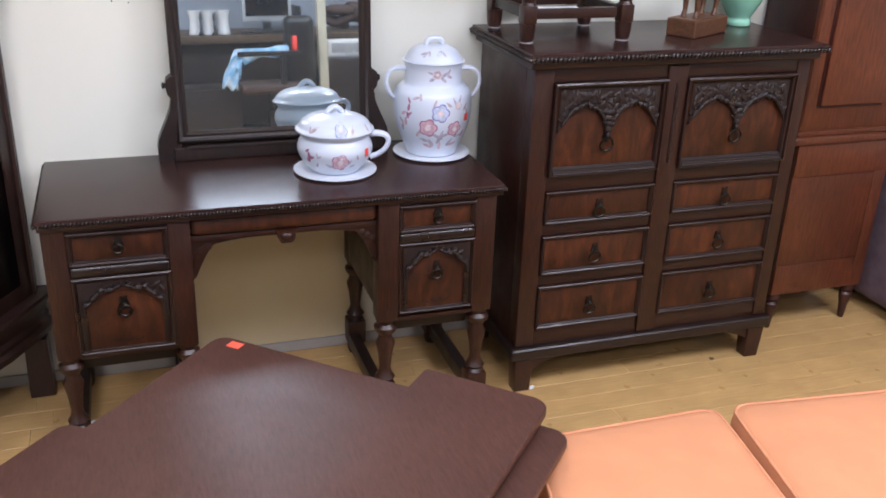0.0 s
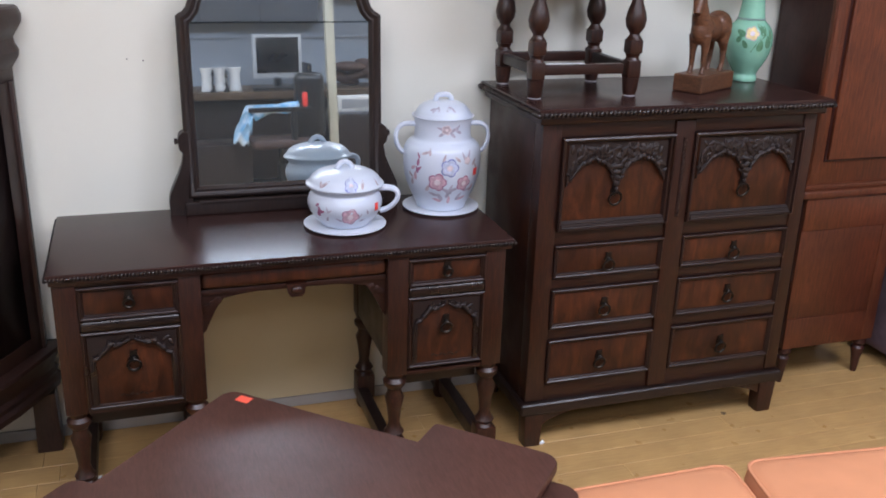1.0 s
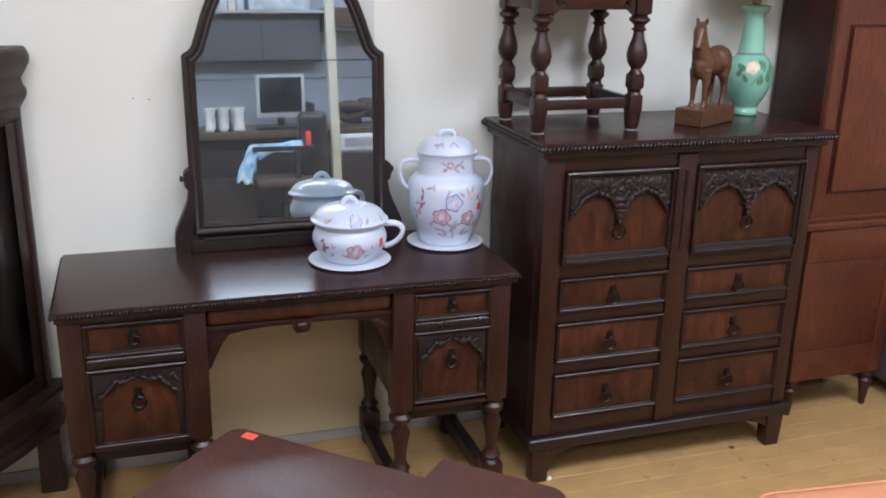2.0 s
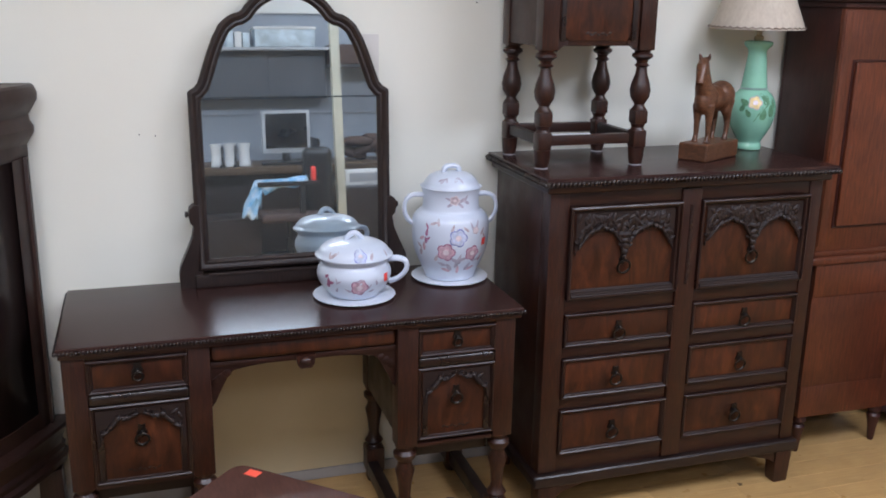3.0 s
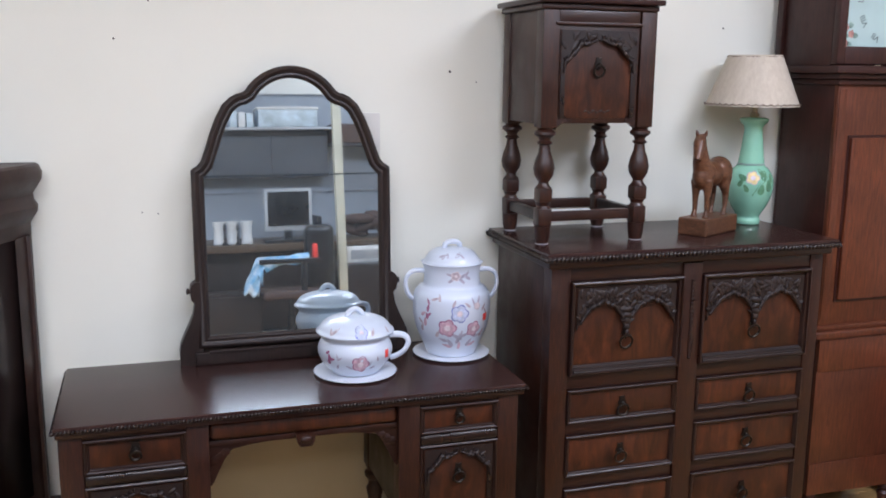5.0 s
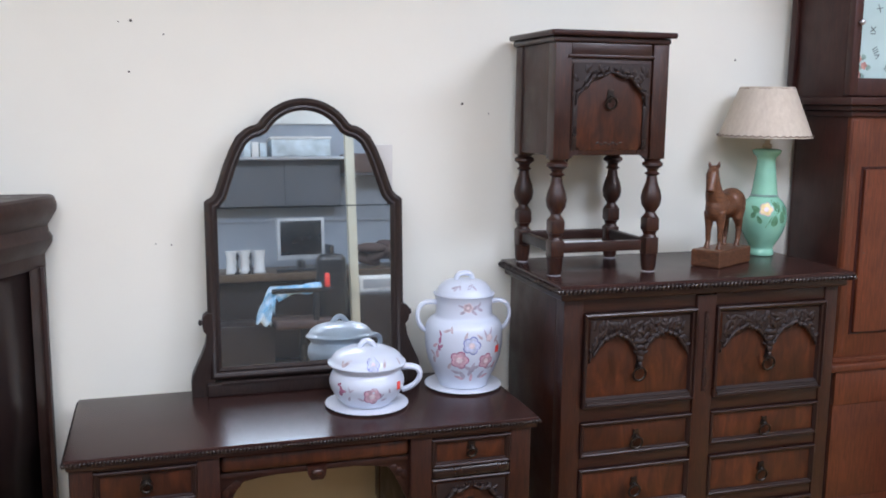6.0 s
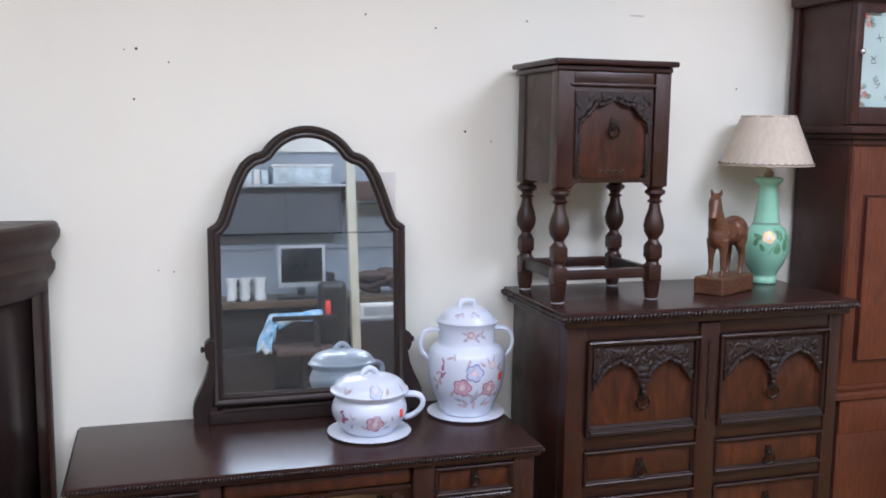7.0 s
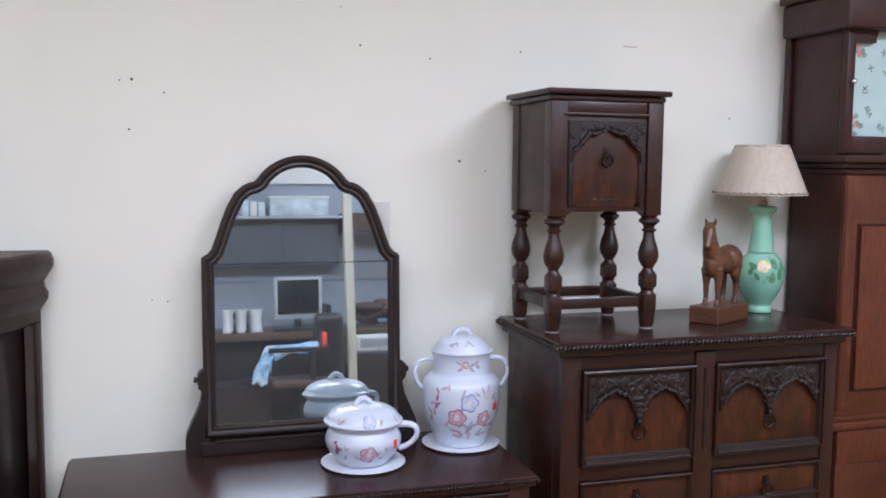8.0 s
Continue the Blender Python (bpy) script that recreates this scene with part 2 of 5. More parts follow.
def box(bm, x0, x1, y0, y1, z0, z1, b=0.003, seg=2, m=None):
    r = bmesh.ops.create_cube(bm, size=1.0)
    vs = r["verts"]
    for v in vs:
        v.co = Vector((x0 + (v.co.x + 0.5) * (x1 - x0), y0 + (v.co.y + 0.5) * (y1 - y0), z0 + (v.co.z + 0.5) * (z1 - z0)))
    out = vs
    if b:
        edges = list({e for v in vs for e in v.link_edges})
        res = bmesh.ops.bevel(bm, geom=edges, offset=b, segments=seg, affect="EDGES", profile=0.6)
        out = list({v for f in res["faces"] for v in f.verts} | {v for v in vs if v.is_valid})
    if m is not None:
        bmesh.ops.transform(bm, matrix=m, verts=out)
    return bm


def B(*a, **k):
    return box(bmesh.new(), *a, **k)


def lathe(bm, prof, cx=0.0, cy=0.0, cz=0.0, seg=28):
    rings = []
    for r, z in prof:
        rings.append([bm.verts.new((cx + max(r, 1e-4) * math.cos(2 * math.pi * i / seg), cy + max(r, 1e-4) * math.sin(2 * math.pi * i / seg), cz + z)) for i in range(seg)])
    for a, b in zip(rings, rings[1:]):
        for i in range(seg):
            j = (i + 1) % seg
            bm.faces.new((a[i], a[j], b[j], b[i]))
    bm.faces.new(rings[0][::-1])
    bm.faces.new(rings[-1])
    return bm


def tube(bm, pts, r, seg=8, flat=1.0):
    pts = [Vector(p) for p in pts]
    rings = []
    side = None
    for i, p in enumerate(pts):
        t = (pts[min(i + 1, len(pts) - 1)] - pts[max(i - 1, 0)]).normalized()
        if side is None:
            side = t.orthogonal().normalized()
        side = (side - t * side.dot(t)).normalized()
        up = t.cross(side)
        rad = r[i] if isinstance(r, (list, tuple)) else r
        rings.append([bm.verts.new(p + side * rad * math.cos(2 * math.pi * k / seg) + up * rad * flat * math.sin(2 * math.pi * k / seg)) for k in range(seg)])
    for a, b in zip(rings, rings[1:]):
        for i in range(seg):
            j = (i + 1) % seg
            bm.faces.new((a[i], a[j], b[j], b[i]))
    bm.faces.new(rings[0][::-1])
    bm.faces.new(rings[-1])
    return bm


def prism(bm, pts, y0, y1):
    """A flat outline in x and z, given thickness from y0 to y1."""
    a = [bm.verts.new((x, y0, z)) for x, z in pts]
    b = [bm.verts.new((x, y1, z)) for x, z in pts]
    bm.faces.new(a)
    bm.faces.new(b[::-1])
    n = len(pts)
    for i in range(n):
        bm.faces.new((a[i], a[(i + 1) % n], b[(i + 1) % n], b[i]))
    return bm


def blob(bm, c, r, turn=(0, 0, 0), sub=1):
    m = Matrix.LocRotScale(c, Euler([radians(a) for a in turn]), r)
    bmesh.ops.create_icosphere(bm, subdivisions=sub, radius=1.0, matrix=m)
    return bm


def border(bm, x0, x1, z0, z1, steps):
    """A mitred moulding round a panel in the x-z plane: steps of (inset, y)."""
    rings = []
    for i, y in steps:
        rings.append([bm.verts.new(c) for c in ((x0 + i, y, z0 + i), (x1 - i, y, z0 + i), (x1 - i, y, z1 - i), (x0 + i, y, z1 - i))])
    for a, b in zip(rings, rings[1:]):
        for i in range(4):
            j = (i + 1) % 4
            bm.faces.new((a[i], a[j], b[j], b[i]))
    return bm


def arc(cx, cz, r, a0, a1, n):
    return [(cx + r * math.cos(radians(a0 + (a1 - a0) * i / n)), cz + r * math.sin(radians(a0 + (a1 - a0) * i / n))) for i in range(n + 1)]


def rope(bm, p0, p1, r, pitch=0.0125):
    """A twisted rope edge: slanted beads set side by side along a line."""
    p0, p1 = Vector(p0), Vector(p1)
    n = max(2, int((p1 - p0).length / pitch))
    along = (p1 - p0).normalized()
    yaw = math.degrees(math.atan2(along.y, along.x))
    for i in range(n):
        c = p0 + (p1 - p0) * ((i + 0.5) / n)
        m = Matrix.Translation(c) @ pose(0, 0, 0, 0, 0, yaw) @ pose(0, 0, 0, 0, 32, 0) @ Matrix.Diagonal((pitch * 0.46, r * 0.9, r * 1.15, 1))
        bmesh.ops.create_icosphere(bm, subdivisions=1, radius=1.0, matrix=m)
    return bm


def spandrel(bm, x0, x1, ztop, low, y0, y1, n=36):
    """A plate that hangs from ztop down to the curve low(u), u from 0 to 1."""
    pts = [(x0 + (x1 - x0) * i / n, low(i / n)) for i in range(n + 1)]
    for (xa, za), (xb, zb) in zip(pts, pts[1:]):
        v = [bm.verts.new(c) for c in ((xa, y0, za), (xb, y0, zb), (xb, y0, ztop), (xa, y0, ztop))]
        w = [bm.verts.new(c) for c in ((xa, y1, za), (xb, y1, zb))]
        bm.faces.new(v)
        bm.faces.new((w[0], w[1], v[1], v[0]))
    bmesh.ops.remove_doubles(bm, verts=bm.verts, dist=1e-5)
    return bm


def foliage(bm, x0, x1, low, y, n, size, rng, lift=0.0):
    """Carved leaves and curls that follow the curve low(u)."""
    for i in range(n):
        u = (i + 0.5) / n
        z = low(u)
        slope = (low(min(1, u + 0.02)) - low(max(0, u - 0.02))) / (0.04 * (x1 - x0))
        a = math.degrees(math.atan(slope))
        x = x0 + (x1 - x0) * u
        side = -1 if u < 0.5 else 1
        blob(bm, (x, y, z + size * 0.45 + lift), (size * 0.55, 0.0055, size * 0.36), (0, -a + rng.uniform(-15, 15), 0), 2)
        for k, (reach, fan) in enumerate(((1.1, 20), (1.5, 48), (1.7, -14))):
            g = radians(fan + rng.uniform(-12, 12)) * side
            blob(bm, (x + math.sin(g) * size * reach * 0.6, y + 0.0005 * k, z + size * 0.5 + math.cos(g) * size * reach * 0.6 + lift), (size * 0.24, 0.0058 - 0.0006 * k, size * 0.72), (0, math.degrees(g), 0), 1)
    return bm


def overlay(bm, x0, x1, ztop, low, y, n, size, rng):
    """Shallow carved leaves scattered over the plate between ztop and the curve low(u)."""
    for i in range(n):
        u = rng.uniform(0.02, 0.98)
        za = low(u) + size
        if ztop - za < size:
            continue
        z = rng.uniform(za, ztop - size * 0.7)
        blob(bm, (x0 + (x1 - x0) * u, y + 0.0015, z), (size * 0.42, rng.uniform(0.003, 0.0065), size * 0.9), (0, rng.uniform(-70, 70), 0), 2)
    return bm


def garland(bm, x0, x1, low, y, lift, r, beads=9):
    """A raised leafy band along the curve low(u), broken at the crown."""
    for a, b in ((0.03, 0.46), (0.54, 0.97)):
        pts, rad = [], []
        for k in range(29):
            t = k / 28
            u = a + (b - a) * t
            pts.append((x0 + (x1 - x0) * u, y - 0.002, low(u) + lift))
            rad.append(r * (0.45 + 0.55 * math.sin(math.pi * t)) * (1 + 0.38 * math.sin(t * math.pi * beads)))
        tube(bm, pts, rad, 8)
    return bm


def ring_pull(parent, x, y, z, r=0.021):
    """A cast backplate with a hanging ring."""
    bm = bmesh.new()
    prism(bm, [(x + 0.012 * math.sin(a * 0.628) * (1.25 if a % 2 else 0.8), z + r + 0.006 + 0.02 * math.cos(a * 0.628) * (1.1 if a % 2 else 0.75)) for a in range(10)], y - 0.004, y + 0.001)
    blob(bm, (x, y - 0.006, z + r + 0.002), (0.006, 0.008, 0.006), sub=2)
    plate = part("backplate", bm, IRON, parent, "dark bronze backplate")
    bm = bmesh.new()
    pts = [(x + r * math.sin(2 * math.pi * i / 20), y - 0.010 - 0.004 * math.cos(2 * math.pi * i / 20), z + r * math.cos(2 * math.pi * i / 20)) for i in range(21)]
    tube(bm, pts, 0.0038, 6)
    part("ring_pull", bm, IRON, plate, "dark bronze ring")


def turned(bm, x, y, z0, z1, w, stages, slim=1.0):
    """A leg: square blocks and turned stages. stages: ('block', height) or ('turn', height, [(r, u), ...]) from the bottom, as shares."""
    total = sum(s[1] for s in stages)
    z = z0
    for s in stages:
        h = (z1 - z0) * s[1] / total
        if s[0] == "block":
            box(bm, x - w * slim / 2, x + w * slim / 2, y - w * slim / 2, y + w * slim / 2, z, z + h, 0.005, 2)
        else:
            lathe(bm, [(r * w, u * h) for r, u in s[2]], x, y, z, 20)
        z += h
    return bm


# ---------------------------------------------------------------- the room
wall_back = solid("wall_north", B(ROOM_X0, ROOM_X1, 0.0, 0.12, 0, ROOM_H, 0), WALL, "cream painted wall with small nail holes", "wall", "structure", 0)
solid("wall_east", B(ROOM_X1, ROOM_X1 + 0.12, ROOM_Y0, 0.12, 0, ROOM_H, 0), WALL, "cream painted side wall", "wall", "structure", 0)
bm = bmesh.new()
WX = ROOM_X0
box(bm, WX - 0.12, WX, ROOM_Y0, -4.1, 0, ROOM_H, 0)
box(bm, WX - 0.12, WX, -1.7, 0.12, 0, ROOM_H, 0)
box(bm, WX - 0.12, WX, -4.1, -1.7, 0, 0.85, 0)
box(bm, WX - 0.12, WX, -4.1, -1.7, 2.35, ROOM_H, 0)
solid("wall_west", bm, WALL, "cream painted side wall with a window opening", "wall", "structure", 0)
# unseen window, added to go with the fill lamp
win = tagged(new("added_window_1"), "white framed window, unseen, added for the west fill", "window", kind="structure")
win.location = (WX - 0.06, -2.9, 0.85)
bm = bmesh.new()
for z0, z1 in ((0.85, 0.91), (2.29, 2.35)):
    box(bm, WX - 0.1, WX - 0.03, -4.1, -1.7, z0, z1, 0.004)
for y0 in (-4.1, -2.93, -1.76):
    box(bm, WX - 0.1, WX - 0.03, y0, y0 + 0.06, 0.91, 2.29, 0.004)
part("window_frame", bm, FIXTURE, win)
for y0, y1 in ((-4.04, -2.93), (-2.87, -1.76)):
    pane = part("pane", B(WX - 0.07, WX - 0.064, y0, y1, 0.91, 2.29, 0), GLASS, win)
    pane.visible_shadow = False
solid("wall_south", B(ROOM_X0, ROOM_X1, ROOM_Y0 - 0.12, ROOM_Y0, 0, ROOM_H, 0), WALLG, "pale blue-grey painted rear wall", "wall", "structure", 0)
solid("ceiling", B(ROOM_X0 - 0.12, ROOM_X1 + 0.12, ROOM_Y0 - 0.12, 0.12, ROOM_H, ROOM_H + 0.1, 0), CEIL, "white painted ceiling", "ceiling", "structure", 0)
floor = solid("floor", B(ROOM_X0 - 0.12, ROOM_X1 + 0.12, ROOM_Y0 - 0.12, 0.12, -0.1, -0.012, 0), plain("floor_gap", (0.26, 0.16, 0.07), 0.8), "honey-coloured laid wooden board floor", "floor", "structure", 0)
solid("baseboard", B(ROOM_X0, ROOM_X1, -0.012, -0.0005, 0, 0.038, 0.003), BOARDG, "low grey vinyl skirting strip", "baseboard", "structure")
for lx, ly, power in LIGHTS:
    f = thing("ceiling_light", (lx, ly, ROOM_H - 0.075), "white enamel fluorescent ceiling fixture with a lit diffuser", "ceiling light", "ceiling fixtures")
    part("housing", B(lx - 0.62, lx + 0.62, ly - 0.31, ly + 0.31, ROOM_H - 0.05, ROOM_H - 0.001, 0.006), FIXTURE, f)
    part("diffuser", B(lx - 0.59, lx + 0.59, ly - 0.29, ly + 0.29, ROOM_H - 0.075, ROOM_H - 0.05, 0.006), GLOW, f, "glowing white diffuser")
# nail holes and filler marks on the wall
for x, z, r in ((1.205, 1.641, 0.004), (0.194, 1.869, 0.004), (2.216, 1.802, 0.003), (0.184, 1.7235, 0.003), (1.296, 1.609, 0.002), (0.284, 1.833, 0.0025), (1.102, 1.966, 0.0025),
                (0.16, 1.865, 0.002), (1.412, 2.001, 0.003), (2.428, 2.144, 0.003), (0.24, 1.215, 0.002), (0.285, 1.21, 0.002), (0.874, 1.998, 0.003), (0.813, 2.112, 0.002)):
    bm = bmesh.new()
    lathe(bm, [(r, 0), (r * 1.1, 0.0015), (r * 0.5, 0.003)], seg=10)
    bmesh.ops.transform(bm, matrix=pose(x, -0.0002, z, 90), verts=bm.verts)
    part("nail_hole", bm, NAIL, wall_back)
# thin yellow-cream panel added on the wall behind kneehole and left pedestal
part("kneehole_panel", B(0.02, 0.965, -0.009, -0.001, 0.04, 0.74, 0.002), plain("yellow_cream_board", (0.66, 0.56, 0.36), 0.7, 0, 0.1, 120, 0.06, 3), wall_back, "thin yellow-cream panel on the wall")
part("wall_plate", B(0.905, 0.972, -0.008, -0.001, 1.345, 1.51, 0.003), PATCH, wall_back, "beige wall plate")
bm = B(1.786, 1.838, -0.0025, -0.0005, 2.034, 2.039, 0)
part("scuff_mark", bm, plain("grey_scuff", (0.55, 0.53, 0.48), 0.7), wall_back)


# ---------------------------------------------------------------- kneehole dressing table
def drawer_front(parent, name, x0, x1, z0, z1, y, label, pull_z=None, field=BURL, ring=0.019):
    """A drawer front: a raised mitred moulding round a walnut field, with a ring."""
    d = part(name, B(x0 + 0.006, x1 - 0.006, y - 0.004, y + 0.02, z0 + 0.006, z1 - 0.006, 0.002), field, parent, label)
    bm = border(bmesh.new(), x0, x1, z0, z1, [(0.0, y + 0.004), (0.0, y - 0.0135), (0.0028, y - 0.0165), (0.0055, y - 0.0165), (0.0085, y - 0.0135), (0.0088, y - 0.0112), (0.0110, y - 0.0108), (0.0132, y - 0.0080), (0.0136, y - 0.0045), (0.0160, y - 0.0038)])
    part("moulding", bm, MOULDED, d, smooth=25)
    ring_pull(d, (x0 + x1) / 2, y - 0.006, pull_z if pull_z else (z0 + z1) / 2 - 0.004, ring)
    return d


def gothic(zs, rise):
    """A lobed arch over a door panel: springing at zs, crown at zs + rise."""
    def low(u):
        v = abs(u - 0.5) * 2
        return zs + rise * (1 - v ** 2.2) - 0.012 * abs(math.sin(v * math.pi * 2)) - (0.03 if v > 0.93 else 0)
    return low


def arched_door(parent, x0, x1, z0, z1, y, label, rng, rise=0.055, pull=True, leaf=0.013, spring=0.10, framed=True, leaves=7):
    d = part("door", B(x0 + 0.012, x1 - 0.012, y - 0.004, y + 0.02, z0 + 0.012, z1 - 0.012, 0.002), BURL, parent, label)
    bm = border(bmesh.new(), x0, x1, z0, z1, [(0.0, y + 0.004), (0.0, y - 0.011), (0.0036, y - 0.0135), (0.005, y - 0.0135), (0.0078, y - 0.0115), (0.008, y - 0.007), (0.0105, y - 0.0065), (0.0125, y - 0.0038)])
    if framed:
        part("moulding", bm, MOULDED, d, smooth=25)
    else:
        bm.free()
    low = gothic(z1 - spring, rise)
    bm = spandrel(bmesh.new(), x0 + 0.014, x1 - 0.014, z1 - 0.013, low, y - 0.011, y - 0.003)
    foliage(bm, x0 + 0.022, x1 - 0.022, low, y - 0.011, 10, leaf * 0.8, rng)
    garland(bm, x0 + 0.016, x1 - 0.016, low, y - 0.012, 0.006, leaf * 0.5)
    overlay(bm, x0 + 0.016, x1 - 0.016, z1 - 0.013, low, y - 0.0105, leaves, leaf * 1.2, rng)
    for side in (-1, 1):
        for off, length, lift in ((0.30, 0.020, 0.004), (0.17, 0.013, 0.003), (0.41, 0.013, 0.002)):
            u = 0.5 + side * off
            slope = (low(u + 0.03) - low(u - 0.03)) / (0.06 * (x1 - x0 - 0.028))
            blob(bm, (x0 + 0.014 + (x1 - x0 - 0.028) * u, y - 0.014, low(u) + lift), (length, 0.0075, length * 0.34), (0, -math.degrees(math.atan(slope)), 0), 2)
    part("arch_carving", bm, CARVING, d, "carved foliate arch", 50)
    # jambs of the arch
    for xa in (x0 + 0.014, x1 - 0.030):
        part("arch_jamb", B(xa, xa + 0.016, y - 0.009, y - 0.003, z0 + 0.012, z1 - spring + 0.01, 0.002), CARVED, d)
    # small carved leaves at the foot of the panel
    bm = bmesh.new()
    xc = (x0 + x1) / 2
    for k in range(-3, 4):
        blob(bm, (xc + 0.0125 * k, y - 0.0042, z0 + 0.030 + 0.004 * (k % 2)), (0.0075, 0.0008, 0.0036), (0, 28 * (-1) ** k, 0))
    part("carved_leaves", bm, OAK_Y, d)
    if pull:
        ring_pull(d, xc, y - 0.004, (z0 + z1) / 2 + 0.01, 0.017)
    return d


LEG_STAGES = [("turn", 0.05, [(0.36, 0), (0.46, 0.4), (0.40, 1)]), ("block", 0.10),
              ("turn", 0.20, [(0.46, 0), (0.34, 0.05), (0.50, 0.13), (0.34, 0.22), (0.28, 0.32), (0.36, 0.6), (0.48, 0.82), (0.34, 0.93), (0.36, 1)]),
              ("turn", 0.06, [(0.36, 0), (0.54, 0.25), (0.56, 0.5), (0.40, 0.7), (0.50, 1)])]


def dressing_table():
    t = thing("dressing_table", (0.638, -0.295, 0), "dark-stained oak kneehole dressing table with carved walnut panels", "dressing table")
    rng = random.Random(3)
    y = -0.53
    part("tabletop", B(0.004, 1.272, -0.545, -0.041, 0.742, 0.760, 0.004, 3), OAK_TOP, t, "polished dark oak top")
    bm = bmesh.new()
    rope(bm, (0.0, -0.547, 0.748), (1.276, -0.547, 0.748), 0.0062, 0.0095)
    rope(bm, (0.002, -0.55, 0.748), (0.002, -0.041, 0.748), 0.0062, 0.0095)
    rope(bm, (1.274, -0.55, 0.748), (1.274, -0.041, 0.748), 0.0062, 0.0095)
    part("rope_edge", bm, CARVED, t, "carved rope edge", 60)
    part("under_moulding", B(0.008, 1.268, -0.54, -0.045, 0.728, 0.742, 0.004), OAK_X, t)
    posts = [(0.042, 0.058), (0.352, 0.058), (0.927, 0.062), (1.222, 0.062)]
    for x, w in posts:
        for yy in (y + w / 2, -0.030 - w / 2):
            # the rear inner leg of the second pedestal stands a little aside
            if yy > -0.2 and abs(x - 0.927) < 0.001:
                x += 0.012
            post = part("post", B(x - w / 2, x + w / 2, yy - w / 2, yy + w / 2, 0.352, 0.729, 0.004), OAK_Z, t)
            part("turned_leg", turned(bmesh.new(), x, yy, 0.0, 0.352, w, LEG_STAGES), OAK_Z, post, "turned oak leg", 40)
    for x, w in posts:
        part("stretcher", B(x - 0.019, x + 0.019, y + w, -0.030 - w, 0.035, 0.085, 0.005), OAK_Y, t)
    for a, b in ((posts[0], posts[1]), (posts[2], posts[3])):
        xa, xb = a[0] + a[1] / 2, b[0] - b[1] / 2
        # the box of the pedestal, its sides in the darker OAK_Y
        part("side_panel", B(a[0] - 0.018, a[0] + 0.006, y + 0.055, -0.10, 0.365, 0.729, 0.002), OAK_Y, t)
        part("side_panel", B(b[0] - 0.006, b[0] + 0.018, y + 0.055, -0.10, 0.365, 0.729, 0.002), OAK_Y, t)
        part("back_panel", B(xa, xb, -0.09, -0.075, 0.365, 0.729, 0.002), OAK_X, t)
        part("bottom_board", B(xa, xb, y + 0.02, -0.09, 0.352, 0.366, 0.002), OAK_X, t)
        part("rail", B(xa, xb, y + 0.004, y + 0.045, 0.716, 0.729, 0.003), OAK_X, t)
        part("rail", B(xa, xb, y - 0.004, y + 0.045, 0.589 + (0.010 if xa > 0.6 else 0.0), 0.621 + (0.010 if xa > 0.6 else 0.0), 0.012, 4), CARVED, t, "moulded oak rail")
        part("rail", B(xa, xb, y + 0.003, y + 0.045, 0.348, 0.361, 0.004), OAK_X, t)
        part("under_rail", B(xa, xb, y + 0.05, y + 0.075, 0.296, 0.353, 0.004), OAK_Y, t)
        up = 0.010 if xa > 0.6 else 0.0
        drawer_front(t, "drawer", xa, xb, 0.622 + up, 0.715, y + 0.012, "walnut drawer front with a dark moulding", ring=0.013)
        arched_door(t, xa, xb, 0.362 + up, 0.588 + up, y + 0.010, "walnut door with a carved gothic arch", rng, 0.060, spring=0.087)
    # the centre drawer and its shaped apron
    xa, xb = 0.381, 0.896
    part("centre_drawer", B(xa + 0.001, xb - 0.001, y + 0.008, y + 0.055, 0.674, 0.724, 0.020, 5), BURL, t, "plain walnut drawer front")
    part("apron_rail", B(xa, xb, y + 0.018, y + 0.06, 0.655, 0.673, 0.005), OAK_X, t)
    part("back_rail", B(xa, xb, -0.09, -0.07, 0.64, 0.729, 0.003), OAK_X, t)
    part("kneehole_top", B(xa, xb, y + 0.06, -0.09, 0.70, 0.727, 0.002), OAK_X, t)
    for s, x in ((1, xa), (-1, xb)):
        pts = [(x, 0.656), (x, 0.541)] + [(x + s * u, z) for u, z in ((0.010, 0.553), (0.022, 0.580), (0.036, 0.608), (0.050, 0.632), (0.062, 0.643), (0.080, 0.646), (0.105, 0.650), (0.140, 0.653), (0.175, 0.656))]
        bm = prism(bmesh.new(), pts, y + 0.024, y + 0.045)
        for k in range(3):
            blob(bm, (x + s * (0.014 + 0.014 * k), y + 0.0225, 0.616 + 0.010 * k), (0.013, 0.0035, 0.018 - 0.002 * k), (0, s * (35 + 6 * k), 0))
        part("bracket", bm, OAK_X, t, "carved corner bracket", 40)
    bm = prism(bmesh.new(), [(0.610, 0.672), (0.664, 0.672), (0.660, 0.645), (0.652, 0.634), (0.622, 0.634), (0.614, 0.645)], y + 0.006, y + 0.035)
    blob(bm, (0.637, y + 0.004, 0.655), (0.018, 0.008, 0.012), sub=2)
    part("keystone_pull", bm, OAK_Z, t, "carved walnut keystone pull", 40)


dressing_table()


# ---------------------------------------------------------------- swing mirror standing on the table
def offset_outline(pts, d):
    n = len(pts)
    out = []
    for i in range(n):
        a, b, c = Vector(pts[i - 1]), Vector(pts[i]), Vector(pts[(i + 1) % n])
        t1, t2 = (b - a).normalized(), (c - b).normalized()
        n1, n2 = Vector((-t1.y, t1.x)), Vector((-t2.y, t2.x))
        m = n1 + n2
        k = d / max(0.45, (1 + n1.dot(n2)) / 2 * 1.0) / 2
        out.append(b + m * k)
    return out


